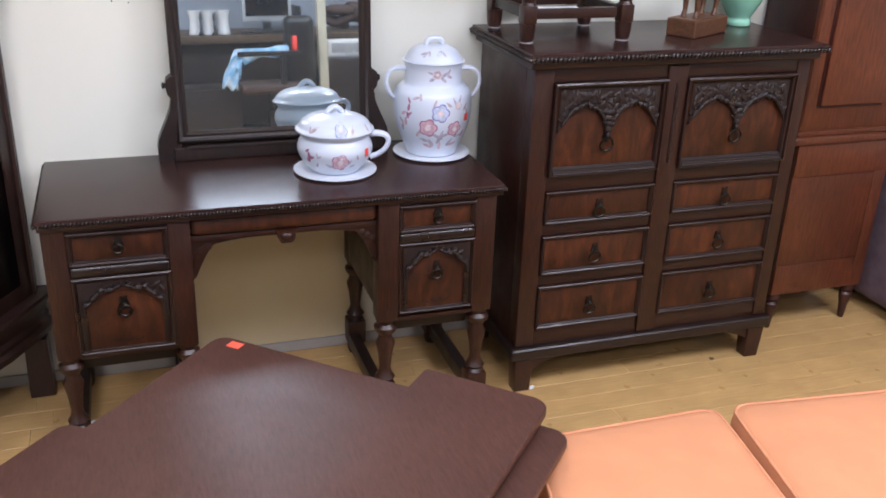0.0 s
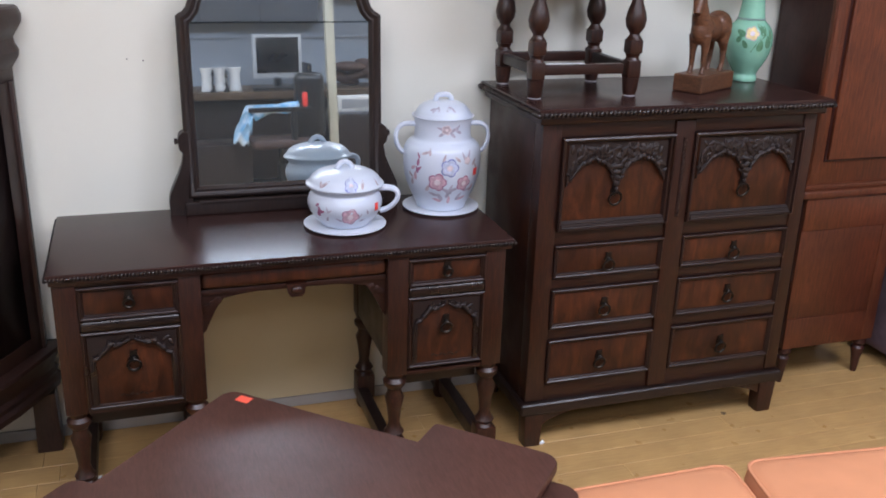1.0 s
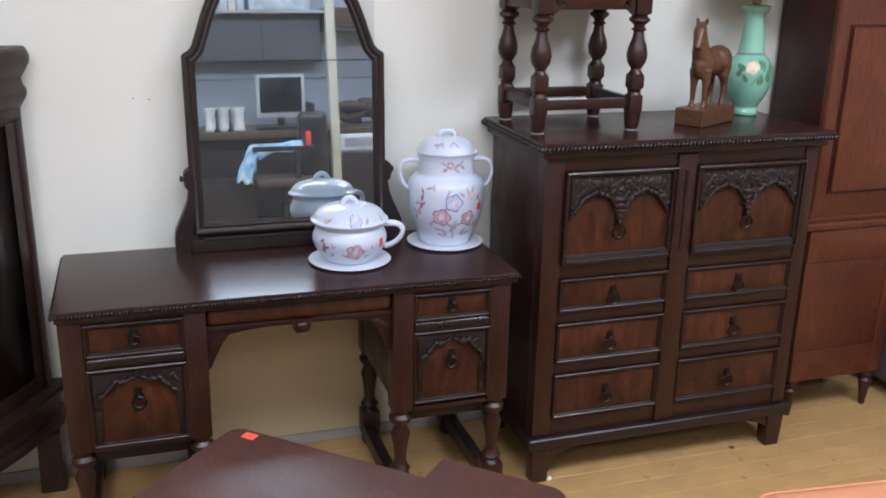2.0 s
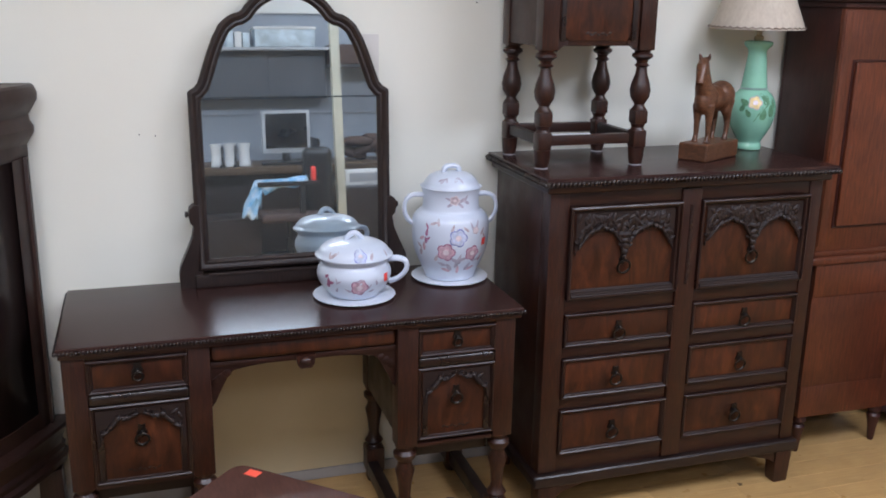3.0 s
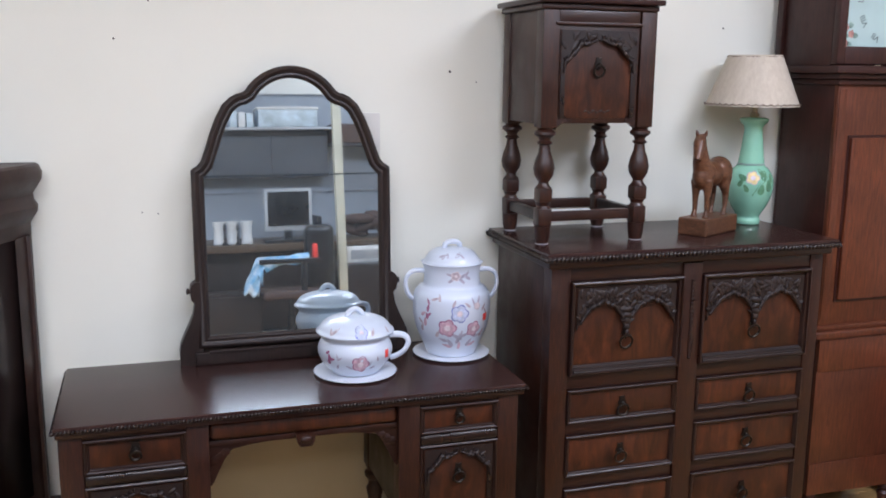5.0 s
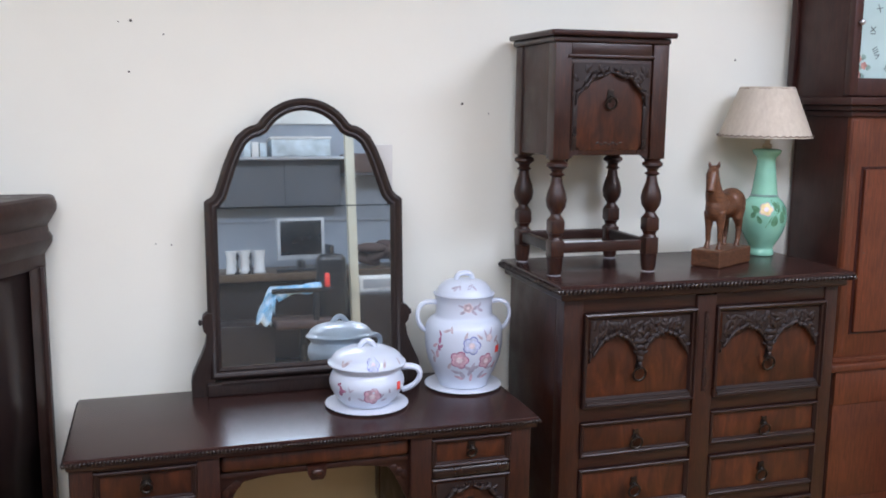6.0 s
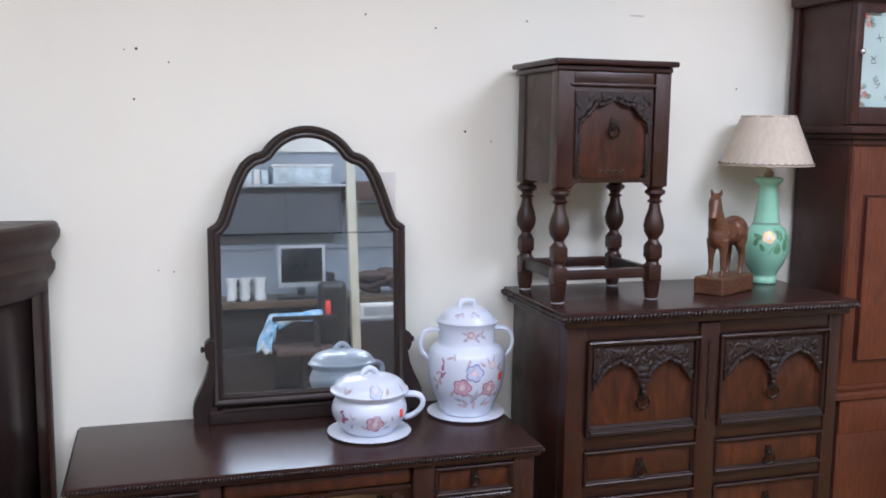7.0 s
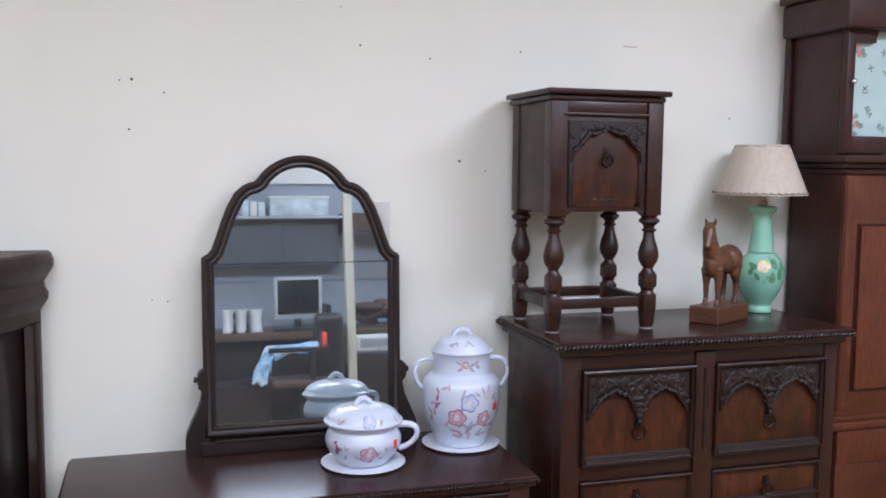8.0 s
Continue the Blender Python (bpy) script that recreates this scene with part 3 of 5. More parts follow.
def dressing_mirror():
    xc, zh = 0.683, 1.0
    t = thing("dressing_mirror", (xc, -0.09, 0.76), "dark wooden swing mirror with arched frame on the dressing table", "mirror")
    half = [(0.301, 0.808), (0.302, 1.345), (0.293, 1.353), (0.283, 1.358), (0.272, 1.371), (0.258, 1.410), (0.243, 1.455), (0.225, 1.500), (0.203, 1.540),
            (0.178, 1.562), (0.160, 1.571), (0.147, 1.5735)]
    R = 0.163
    arch = [(R * math.sin(radians(a)), 1.491 + R * math.cos(radians(a))) for a in range(57, -58, -6)]
    left = [(-x, z) for x, z in half[::-1]]
    outline = half + arch + left
    tilt = pose(xc, -0.088, zh, -3.2) @ pose(0, 0, -zh)
    rings = []
    bm = bmesh.new()
    for ins, y in [(0.0, 0.012), (0.0, -0.010), (0.004, -0.016), (0.011, -0.019), (0.018, -0.016), (0.022, -0.011), (0.028, -0.012), (0.033, -0.008), (0.037, -0.003), (0.037, 0.006)]:
        o = offset_outline(outline, ins)
        rings.append([bm.verts.new((p.x, y, p.y)) for p in o])
    n = len(outline)
    for a, b in zip(rings, rings[1:]):
        for i in range(n):
            j = (i + 1) % n
            bm.faces.new((a[i], a[j], b[j], b[i]))
    bmesh.ops.transform(bm, matrix=tilt, verts=bm.verts)
    fr = part("frame", bm, FRAME, t, "dark moulded arched frame", 45)
    bm = bmesh.new()
    inner = offset_outline(outline, 0.035)
    vs = [bm.verts.new((p.x, -0.001, p.y)) for p in inner]
    bm.faces.new(vs)
    vs = [bm.verts.new((p.x, 0.003, p.y)) for p in inner]
    bm.faces.new(vs[::-1])
    bmesh.ops.transform(bm, matrix=tilt, verts=bm.verts)
    part("glass", bm, MIRROR, fr, "old silvered mirror glass", 0)
    bm = prism(bmesh.new(), [(p.x, p.y) for p in offset_outline(outline, 0.006)], 0.0065, 0.013)
    bmesh.ops.transform(bm, matrix=tilt, verts=bm.verts)
    part("backboard", bm, FRAME, fr)
    # standards with scrolled feet
    for s in (1, -1):
        pts = [(0.285, 0.760), (0.354, 0.760), (0.355, 0.800), (0.351, 0.825), (0.338, 0.855), (0.324, 0.885), (0.312, 0.915), (0.306, 0.950), (0.316, 0.962), (0.320, 0.985),
               (0.316, 1.005), (0.304, 1.015), (0.290, 1.015)]
        bm = prism(bmesh.new(), [(xc + s * x, z) for x, z in pts], -0.112, -0.070)
        part("standard", bm, FRAME, t, "scrolled side standard", 40)
        bm = bmesh.new()
        lathe(bm, [(0.005, 0), (0.008, 0.004), (0.010, 0.006), (0.009, 0.010), (0.003, 0.012)], seg=16)
        bmesh.ops.transform(bm, matrix=pose(xc + s * 0.318, -0.093, 0.985, 0, s * 90, 0), verts=bm.verts)
        part("swivel_knob", bm, FRAME, t, smooth=40)
    part("base_rail", B(xc - 0.31, xc + 0.31, -0.125, -0.068, 0.760, 0.800, 0.006, 3), FRAME, t)
    bm = B(xc - 0.27, xc + 0.27, -0.128, -0.11, 0.795, 0.806, 0.003)
    part("base_bead", bm, FRAME, t)


dressing_mirror()


# ---------------------------------------------------------------- tall chest of drawers
def chest_of_drawers():
    t = thing("chest_of_drawers", (1.855, -0.26, 0), "tall dark oak chest of drawers with carved walnut panels", "chest of drawers")
    rng = random.Random(8)
    y, xl, xr = -0.468, 1.374, 2.333
    part("top", B(1.345, 2.360, -0.504, -0.012, 1.105, 1.127, 0.004, 3), OAK_TOP, t, "polished dark oak top")
    bm = bmesh.new()
    rope(bm, (1.341, -0.506, 1.110), (2.364, -0.506, 1.110), 0.010, 0.0135)
    rope(bm, (1.342, -0.508, 1.110), (1.342, -0.012, 1.110), 0.010, 0.0135)
    rope(bm, (2.363, -0.508, 1.110), (2.363, -0.012, 1.110), 0.010, 0.0135)
    part("rope_edge", bm, CARVED, t, "carved rope edge", 60)
    part("cornice", B(1.356, 2.350, -0.488, -0.018, 1.078, 1.105, 0.008, 3), OAK_X, t)
    part("side_panel", B(xl, xl + 0.022, y + 0.06, -0.035, 0.150, 1.080, 0.002), OAK_Z, t)
    part("side_panel", B(xr - 0.022, xr, y + 0.06, -0.035, 0.150, 1.080, 0.002), OAK_Z, t)
    part("back_panel", B(xl + 0.022, xr - 0.022, -0.05, -0.036, 0.150, 1.080, 0.002), OAK_Z, t)
    for xa, xb in ((xl, 1.437), (2.285, xr)):
        part("stile", B(xa, xb, y, y + 0.06, 0.165, 1.077, 0.004), OAK_Z, t)
    part("centre_stile", B(1.816, 1.884, y - 0.004, y + 0.05, 0.165, 1.072, 0.005), OAK_Z, t)
    bm = tube(bmesh.new(), [(1.850 + 0.001 * math.sin(k * 1.6), y - 0.004, 0.765 + k * 0.0032) for k in range(80)], [0.0062 + 0.0012 * math.sin(k * 1.6) for k in range(80)], 8)
    part("carved_bead", bm, MOULDED, t, "carved bead strip", 60)
    for z0, z1 in ((1.034, 1.078), (0.698, 0.744), (0.551, 0.589), (0.378, 0.417), (0.160, 0.225)):
        for xa, xb in ((1.437, 1.816), (1.884, 2.285)):
            part("rail", B(xa, xb, y + 0.004, y + 0.05, z0, z1, 0.005), OAK_X, t)
    part("dust_board", B(xl + 0.022, xr - 0.022, y + 0.05, -0.05, 0.185, 0.20, 0.001), OAK_X, t)
    for xa, xb in ((1.438, 1.815), (1.885, 2.284)):
        # deep upper panel with a two-lobed carved canopy
        d = part("drawer", B(xa + 0.015, xb - 0.015, y + 0.006, y + 0.03, 0.76, 1.018, 0.002), BURL, t, "deep walnut panel under a carved canopy")
        bm = border(bmesh.new(), xa, xb, 0.745, 1.033, [(0, y + 0.01), (0, y - 0.0130), (0.0042, y - 0.016), (0.006, y - 0.0155), (0.008, y - 0.008), (0.013, y - 0.006), (0.016, y + 0.001), (0.019, y + 0.007)])
        part("moulding", bm, MOULDED, d, smooth=25)
        bm = bmesh.new()
        ring = [[bm.verts.new((x, yy, z)) for yy, z in ((y + 0.010, 0.751), (y - 0.013, 0.751), (y - 0.0135, 0.755), (y - 0.0115, 0.757), (y - 0.0105, 0.7575), (y - 0.0100, 0.7615), (y - 0.0060, 0.7635), (y - 0.0050, 0.7638), (y - 0.0046, 0.7680), (y + 0.004, 0.7735), (y + 0.010, 0.774))] for x in (xa + 0.014, xb - 0.014)]
        n = len(ring[0])
        for i in range(n):
            bm.faces.new((ring[0][i], ring[0][(i + 1) % n], ring[1][(i + 1) % n], ring[1][i]))
        bm.faces.new(ring[0])
        bm.faces.new(ring[1][::-1])
        part("sill_moulding", bm, SILL, d, "sloping moulded sill", 0)

        def low(u):
            v = (u * 2) % 1.0
            hump = 1 - abs(2 * v - 1) ** 1.8
            return 0.884 + 0.084 * hump ** 0.75 - 0.006 * abs(math.sin(v * math.pi * 4)) - (0.014 if abs(u - 0.5) < 0.03 else 0)
        bm = spandrel(bmesh.new(), xa + 0.022, xb - 0.022, 1.012, low, y - 0.004, y + 0.006, 48)
        foliage(bm, xa + 0.028, xb - 0.028, low, y - 0.004, 24, 0.016, rng)
        overlay(bm, xa + 0.028, xb - 0.028, 1.010, low, y - 0.005, 110, 0.018, rng)
        garland(bm, xa + 0.024, xb - 0.024, low, y - 0.005, 0.003, 0.0075, 17)
        xm = (xa + xb) / 2
        for k in range(5):
            blob(bm, (xm, y - 0.006, 0.868 + 0.018 * k), (0.008 + 0.004 * k, 0.008, 0.012), (0, rng.uniform(-20, 20), 0))
        part("canopy_carving", bm, CARVING, d, "carved foliate canopy", 50)
        ring_pull(d, xm, y + 0.004, 0.838, 0.021)
        for z0, z1, zr in ((0.590, 0.697, 0.620), (0.418, 0.550, 0.466), (0.226, 0.377, 0.280)):
            drawer_front(t, "drawer", xa, xb, z0, z1, y + 0.008, "walnut drawer front with a dark moulding", zr, ring=0.019)
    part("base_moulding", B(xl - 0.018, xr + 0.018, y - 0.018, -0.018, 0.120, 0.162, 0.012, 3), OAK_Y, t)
    for x in (xl - 0.002, xr - 0.064):
        for yy in (y - 0.012, -0.105):
            pts_w = 0.066
            bm = B(x, x + pts_w, yy, yy + 0.06, 0, 0.125, 0.006)
            for v in bm.verts:
                if v.co.z < 0.07:
                    v.co.x += (x + pts_w / 2 - v.co.x) * 0.16
                    v.co.y += (yy + 0.03 - v.co.y) * 0.16
            part("foot", bm, OAK_Z, t)
    for s, x in ((1, xl + 0.064), (-1, xr - 0.064)):
        pts = [(x, 0.126), (x, 0.072)] + [(x + s * 0.15 * k / 8, 0.076 + 0.049 * (k / 8) ** 0.6) for k in range(9)]
        part("foot_bracket", prism(bmesh.new(), pts, y - 0.004, y + 0.016), OAK_X, t)


chest_of_drawers()


# ---------------------------------------------------------------- small cabinet on turned legs, on the chest
def smoking_cabinet():
    z0 = 1.127
    t = thing("cabinet_on_stand", (1.554, -0.20, z0), "small dark oak cabinet on turned legs atop the chest", "cabinet")
    rng = random.Random(5)
    xl, xr, y, yb = 1.370, 1.738, -0.360, -0.045
    part("top", B(xl - 0.020, xr + 0.020, y - 0.025, yb + 0.012, 1.840, 1.857, 0.007, 3), OAK_TOP, t)
    part("cornice", B(xl - 0.008, xr + 0.008, y - 0.008, yb + 0.004, 1.823, 1.839, 0.006, 3), OAK_X, t)
    w = 0.052
    for x in (xl + w / 2 + 0.002, xr - w / 2 + 0.006):
        for yy in (y + w / 2, yb - w / 2):
            stages = [("turn", 0.062, [(0.36, 0), (0.45, 0.35), (0.50, 1)]), ("block", 0.058), ("turn", 0.022, [(0.44, 0), (0.36, 0.4), (0.46, 1)]), ("block", 0.045),
                      ("turn", 0.165, [(0.50, 0), (0.32, 0.08), (0.30, 0.12), (0.55, 0.26), (0.62, 0.40), (0.54, 0.55), (0.36, 0.72), (0.30, 0.86), (0.46, 0.9), (0.30, 0.95), (0.36, 1)]),
                      ("turn", 0.034, [(0.36, 0), (0.62, 0.35), (0.60, 0.6), (0.42, 0.8), (0.5, 1)])]
            leg = part("leg", turned(bmesh.new(), x, yy, z0, 1.480, w, stages, 0.84), OAK_Z, t, "turned baluster leg", 40)
            part("felt_pad", lathe(bmesh.new(), [(0.020, 0), (0.021, 0.003), (0.019, 0.0045)], x, yy, z0 - 0.001, 16), FELT, leg, "grey felt pad")
            part("corner_post", B(x - w / 2, x + w / 2, yy - w / 2, yy + w / 2, 1.480, 1.823, 0.003), OAK_Z, t)
    for yy in (y + w / 2, yb - w / 2):
        part("stretcher", B(xl + w, xr - w, yy - 0.012, yy + 0.012, 1.196, 1.228, 0.005), OAK_X, t)
    for x in (xl + w / 2, xr - w / 2):
        part("stretcher", B(x - 0.012, x + 0.012, y + w, yb - w, 1.196, 1.228, 0.005), OAK_Y, t)
    for xa, xb in ((xl + 0.006, xl + 0.02), (xr - 0.02, xr - 0.006)):
        part("side_panel", B(xa, xb, y + w - 0.002, yb - w + 0.002, 1.490, 1.823, 0.001), OAK_Z, t)
    part("back_panel", B(xl + w, xr - w, yb - 0.03, yb - 0.016, 1.490, 1.823, 0.001), OAK_Z, t)
    part("bottom_board", B(xl + w, xr - w, y + 0.02, yb - 0.03, 1.492, 1.506, 0.001), OAK_X, t)
    part("rail", B(xl + w, xr - w, y - 0.002, y + 0.03, 1.786, 1.822, 0.006), OAK_X, t, "moulded top rail")
    part("bead", B(xl + w - 0.01, xr - w + 0.01, y - 0.004, y + 0.01, 1.779, 1.788, 0.003), OAK_X, t)
    part("paper_label", B(1.425, 1.555, y + 0.016, y + 0.040, 1.2282, 1.2292, 0), WHITE, t, "strip of white paper")
    part("front_board", B(xl + w - 0.003, xr - w + 0.003, y + 0.007, y + 0.019, 1.494, 1.788, 0.001), OAK_Z, t)
    arched_door(t, xl + w - 0.006, xr - w + 0.006, 1.495, 1.778, y + 0.008, "walnut door with a carved gothic arch", rng, 0.078, True, 0.015, 0.118, framed=False, leaves=26)
    for s, x in ((1, xl + w), (-1, xr - w)):
        pts = [(x, 1.515), (x, 1.474)] + [(x + s * 0.034 * k / 6, 1.477 + 0.019 * math.sin(k / 6 * math.pi / 2)) for k in range(7)] + [(x + s * 0.034, 1.515)]
        part("apron_bracket", prism(bmesh.new(), pts, y + 0.004, y + 0.020), OAK_X, t)


smoking_cabinet()


# ---------------------------------------------------------------- glazed chamber pot and slop jar
def profile_radius(prof, z):
    for (r0, z0), (r1, z1) in zip(prof, prof[1:]):
        if z0 <= z <= z1 and z1 > z0:
            return r0 + (r1 - r0) * (z - z0) / (z1 - z0)
    return prof[-1][0]


def smooth_profile(keys, n=5):
    out = []
    for i in range(len(keys) - 1):
        p0, p1, p2, p3 = keys[max(i - 1, 0)], keys[i], keys[i + 1], keys[min(i + 2, len(keys) - 1)]
        for k in range(n):
            t = k / n
            out.append(tuple(0.5 * (2 * p1[j] + (p2[j] - p0[j]) * t + (2 * p0[j] - 5 * p1[j] + 4 * p2[j] - p3[j]) * t * t + (3 * p1[j] - p0[j] - 3 * p2[j] + p3[j]) * t ** 3) for j in (0, 1)))
    out.append(keys[-1])
    return out


def on_surface(prof, cx, cy, cz, ang, z, lift):
    r = profile_radius(prof, z) + lift
    a = radians(ang)
    return (cx + r * math.cos(a), cy + r * math.sin(a), cz + z)


def daub(bm, prof, c, ang, z, outline, lift):
    """A small painted patch that follows the glaze: outline in metres sideways and up."""
    r = max(0.03, profile_radius(prof, z))
    vs = [bm.verts.new(on_surface(prof, *c, ang + math.degrees(u / r), z + v, lift)) for u, v in outline]
    mid = bm.verts.new(on_surface(prof, *c, ang, z, lift + 0.0002))
    for i in range(len(vs)):
        bm.faces.new((mid, vs[i], vs[(i + 1) % len(vs)]))


def petals(r, n=5, deep=0.22, steps=30):
    return [(r * (1 - deep + deep * abs(math.cos(n * a / 2))) * math.cos(a), r * (1 - deep + deep * abs(math.cos(n * a / 2))) * math.sin(a)) for a in [2 * math.pi * k / steps for k in range(steps)]]


def leaf_shape(length, width, turn):
    pts = []
    for k in range(12):
        a = 2 * math.pi * k / 12
        x, y = length * math.cos(a) * 0.5, width * math.sin(a) * 0.5 * (1 - 0.35 * math.cos(a))
        c, s = math.cos(radians(turn)), math.sin(radians(turn))
        pts.append((x * c - y * s, x * s + y * c))
    return pts


def flower(owner, prof, c, ang, z, r, petal, edge, name="painted_flower"):
    bm = bmesh.new()
    daub(bm, prof, c, ang, z, petals(r), 0.0005)
    f = part(name, bm, edge, owner, smooth=60)
    bm = bmesh.new()
    daub(bm, prof, c, ang, z, petals(r * 0.86), 0.0010)
    part("petals", bm, petal, f, smooth=60)
    bm = bmesh.new()
    daub(bm, prof, c, ang, z, petals(r * 0.34, 7), 0.0015)
    part("flower_heart", bm, INK_PALE, f, smooth=60)


def sprig(owner, prof, c, spots, mat, name="painted_leaves"):
    bm = bmesh.new()
    for ang, z, ln, wd, turn in spots:
        daub(bm, prof, c, ang, z, leaf_shape(ln, wd, turn), 0.0004)
    part(name, bm, mat, owner, smooth=60)


def loop_handle(p0, p1, out, lift, n=16):
    """Points of an ear-shaped handle from p0 to p1, bowed out."""
    p0, p1, out = Vector(p0), Vector(p1), Vector(out)
    pts = []
    for k in range(n + 1):
        t = k / n
        pts.append(p0.lerp(p1, t) + out * (math.sin(math.pi * t) ** 0.75) + Vector((0, 0, lift * math.sin(math.pi * t) * (1 - t))))
    return pts


def price_tag(owner, prof, c, ang, z, w, h):
    bm = bmesh.new()
    daub(bm, prof, c, ang, z, [(-w / 2, -h / 2), (w / 2, -h / 2), (w / 2, h / 2), (-w / 2, h / 2)], 0.0020)
    part("price_tag", bm, RED, owner, "small red paper price tag", 0)


def saucer(cx, cy, r, label):
    bm = lathe(bmesh.new(), [(0.02, 0), (r * 0.62, 0), (r * 0.72, 0.003), (r, 0.007), (r, 0.0095), (r * 0.7, 0.006), (0.02, 0.005)], cx, cy, 0.760, 144)
    for v in bm.verts:
        d = Vector((v.co.x - cx, v.co.y - cy))
        if d.length > r * 0.9:
            d *= 1.0 + 0.011 * math.cos(36 * math.atan2(d.y, d.x))
            v.co.x, v.co.y = cx + d.x, cy + d.y
    return solid("saucer", bm, DISH, label, "saucer")


saucer(0.821, -0.307, 0.122, "white glazed round scalloped dish under the chamber pot")
saucer(1.156, -0.196, 0.121, "white glazed round scalloped dish under the tall jar")


def slop_jar():
    c, k, kn = (1.156, -0.196, 0.766), 1.0, 0.915
    prof = smooth_profile([(0.060, 0.0), (0.076, 0.002), (0.079, 0.010), (0.087, 0.028), (0.101, 0.058), (0.113, 0.090), (0.1195, 0.122), (0.1215, 0.152), (0.1205, 0.181), (0.1155, 0.200), (0.104, 0.213), (0.0925, 0.221),
                           (0.0885, 0.231), (0.087, 0.252), (0.088, 0.270), (0.092, 0.284), (0.0965, 0.292)])
    t = thing("lidded_jar", c, "white glazed china slop jar painted with pink and blue flowers", "jar")
    body = part("body", lathe(bmesh.new(), prof, *c, 56), CHINA, t, smooth=60)
    lidp = smooth_profile([(0.084, 0.285), (0.089, 0.290), (0.090, 0.294), (0.086, 0.300), (0.078, 0.313), (0.066, 0.325), (0.048, 0.333), (0.025, 0.3365), (0.001, 0.337)], 4)
    lid = part("lid", lathe(bmesh.new(), lidp, *c, 48), CHINA, t, "domed white china lid", 60)
    bm = bmesh.new()
    tube(bm, [(c[0] + u, c[1], c[2] + z) for u, z in ((-0.027, 0.326), (-0.026, 0.337), (-0.023, 0.347), (-0.016, 0.353), (0.0, 0.355), (0.016, 0.353), (0.023, 0.347), (0.026, 0.337), (0.027, 0.326))], 0.0085, 10)
    part("lid_handle", bm, CHINA, lid, smooth=60)
    for s in (1, -1):
        ca, sa = math.cos(radians(-8)), math.sin(radians(-8))
        d = Vector((ca * s, sa * s, 0))
        p0, p1 = Vector(c) + d * 0.083 + Vector((0, 0, 0.264)), Vector(c) + d * 0.115 + Vector((0, 0, 0.172))
        bm = tube(bmesh.new(), loop_handle(p0, p1, d * 0.046, 0.040), [0.0070 + 0.002 * abs(i / 8 - 1) for i in range(17)], 10, 0.8)
        part("handle", bm, CHINA, t, smooth=60)
    f = -98
    flower(body, prof, c, f + 2, 0.152 * k, 0.030, INK_BLUE_L, INK_BLUE)
    flower(body, prof, c, f - 16, 0.106 * k, 0.030, INK_PINK, INK_PLUM)
    flower(body, prof, c, f + 26, 0.100 * k, 0.026, INK_PINK, INK_PLUM)
    flower(body, prof, c, f + 30, 0.172 * k, 0.013, INK_PALE, INK_RUST)
    flower(body, prof, c, f - 2, 0.286 * kn, 0.016, INK_RUST, INK_PALE)
    for spots, ink in (
            ([(3, 0.075, 0.05, 0.012, 70), (9, 0.080, 0.045, 0.011, 20), (-2, 0.078, 0.045, 0.011, 150), (-12, 0.055, 0.03, 0.012, 120), (22, 0.055, 0.03, 0.012, 60),
              (-24, 0.065, 0.028, 0.010, 160), (36, 0.075, 0.03, 0.009, 10), (34, 0.19, 0.03, 0.008, 60), (24, 0.185, 0.03, 0.007, 110)], INK_GREY),
            ([(-46, 0.165, 0.026, 0.010, 80), (-48, 0.14, 0.022, 0.010, 100), (-44, 0.145, 0.02, 0.008, 40), (-46, 0.185, 0.02, 0.007, 120)], INK_PLUM),
            ([(-60, 0.10, 0.03, 0.012, 70), (-62, 0.12, 0.024, 0.009, 140), (-34, 0.195, 0.03, 0.008, 20), (-28, 0.198, 0.022, 0.008, 100), (-6, 0.182, 0.026, 0.008, 70), (14, 0.178, 0.024, 0.008, 140),
              (44, 0.165, 0.028, 0.009, 50), (48, 0.150, 0.022, 0.008, 120), (-32, 0.085, 0.026, 0.010, 60)], INK_RUST),
            ([(-18, 0.045, 0.03, 0.010, 160), (30, 0.048, 0.03, 0.010, 20), (4, 0.046, 0.028, 0.009, 90), (-52, 0.12, 0.03, 0.012, 80), (-55, 0.145, 0.022, 0.010, 30), (46, 0.08, 0.026, 0.010, 70)], INK_PINK),
            ([(16, 0.288, 0.034, 0.010, 30), (22, 0.280, 0.03, 0.009, 150), (-10, 0.272, 0.028, 0.009, 30), (10, 0.270, 0.026, 0.009, 140), (-14, 0.290, 0.026, 0.007, 160), (22, 0.294, 0.022, 0.006, 70)], INK_GREY)):
        sprig(body, prof, c, [(f + a, z * (kn if z > 0.25 else k), ln, wd, turn) for a, z, ln, wd, turn in spots], ink)
    top = lidp[8:]
    sprig(lid, top, c, [(f - 28, 0.322, 0.028, 0.007, 60), (f - 22, 0.324, 0.022, 0.006, 110), (f - 34, 0.320, 0.02, 0.006, 20), (f + 8, 0.326, 0.030, 0.007, 40), (f + 14, 0.322, 0.022, 0.006, 120)], INK_GREY)
    price_tag(body, prof, c, f + 47, 0.132 * k, 0.019, 0.023)


slop_jar()


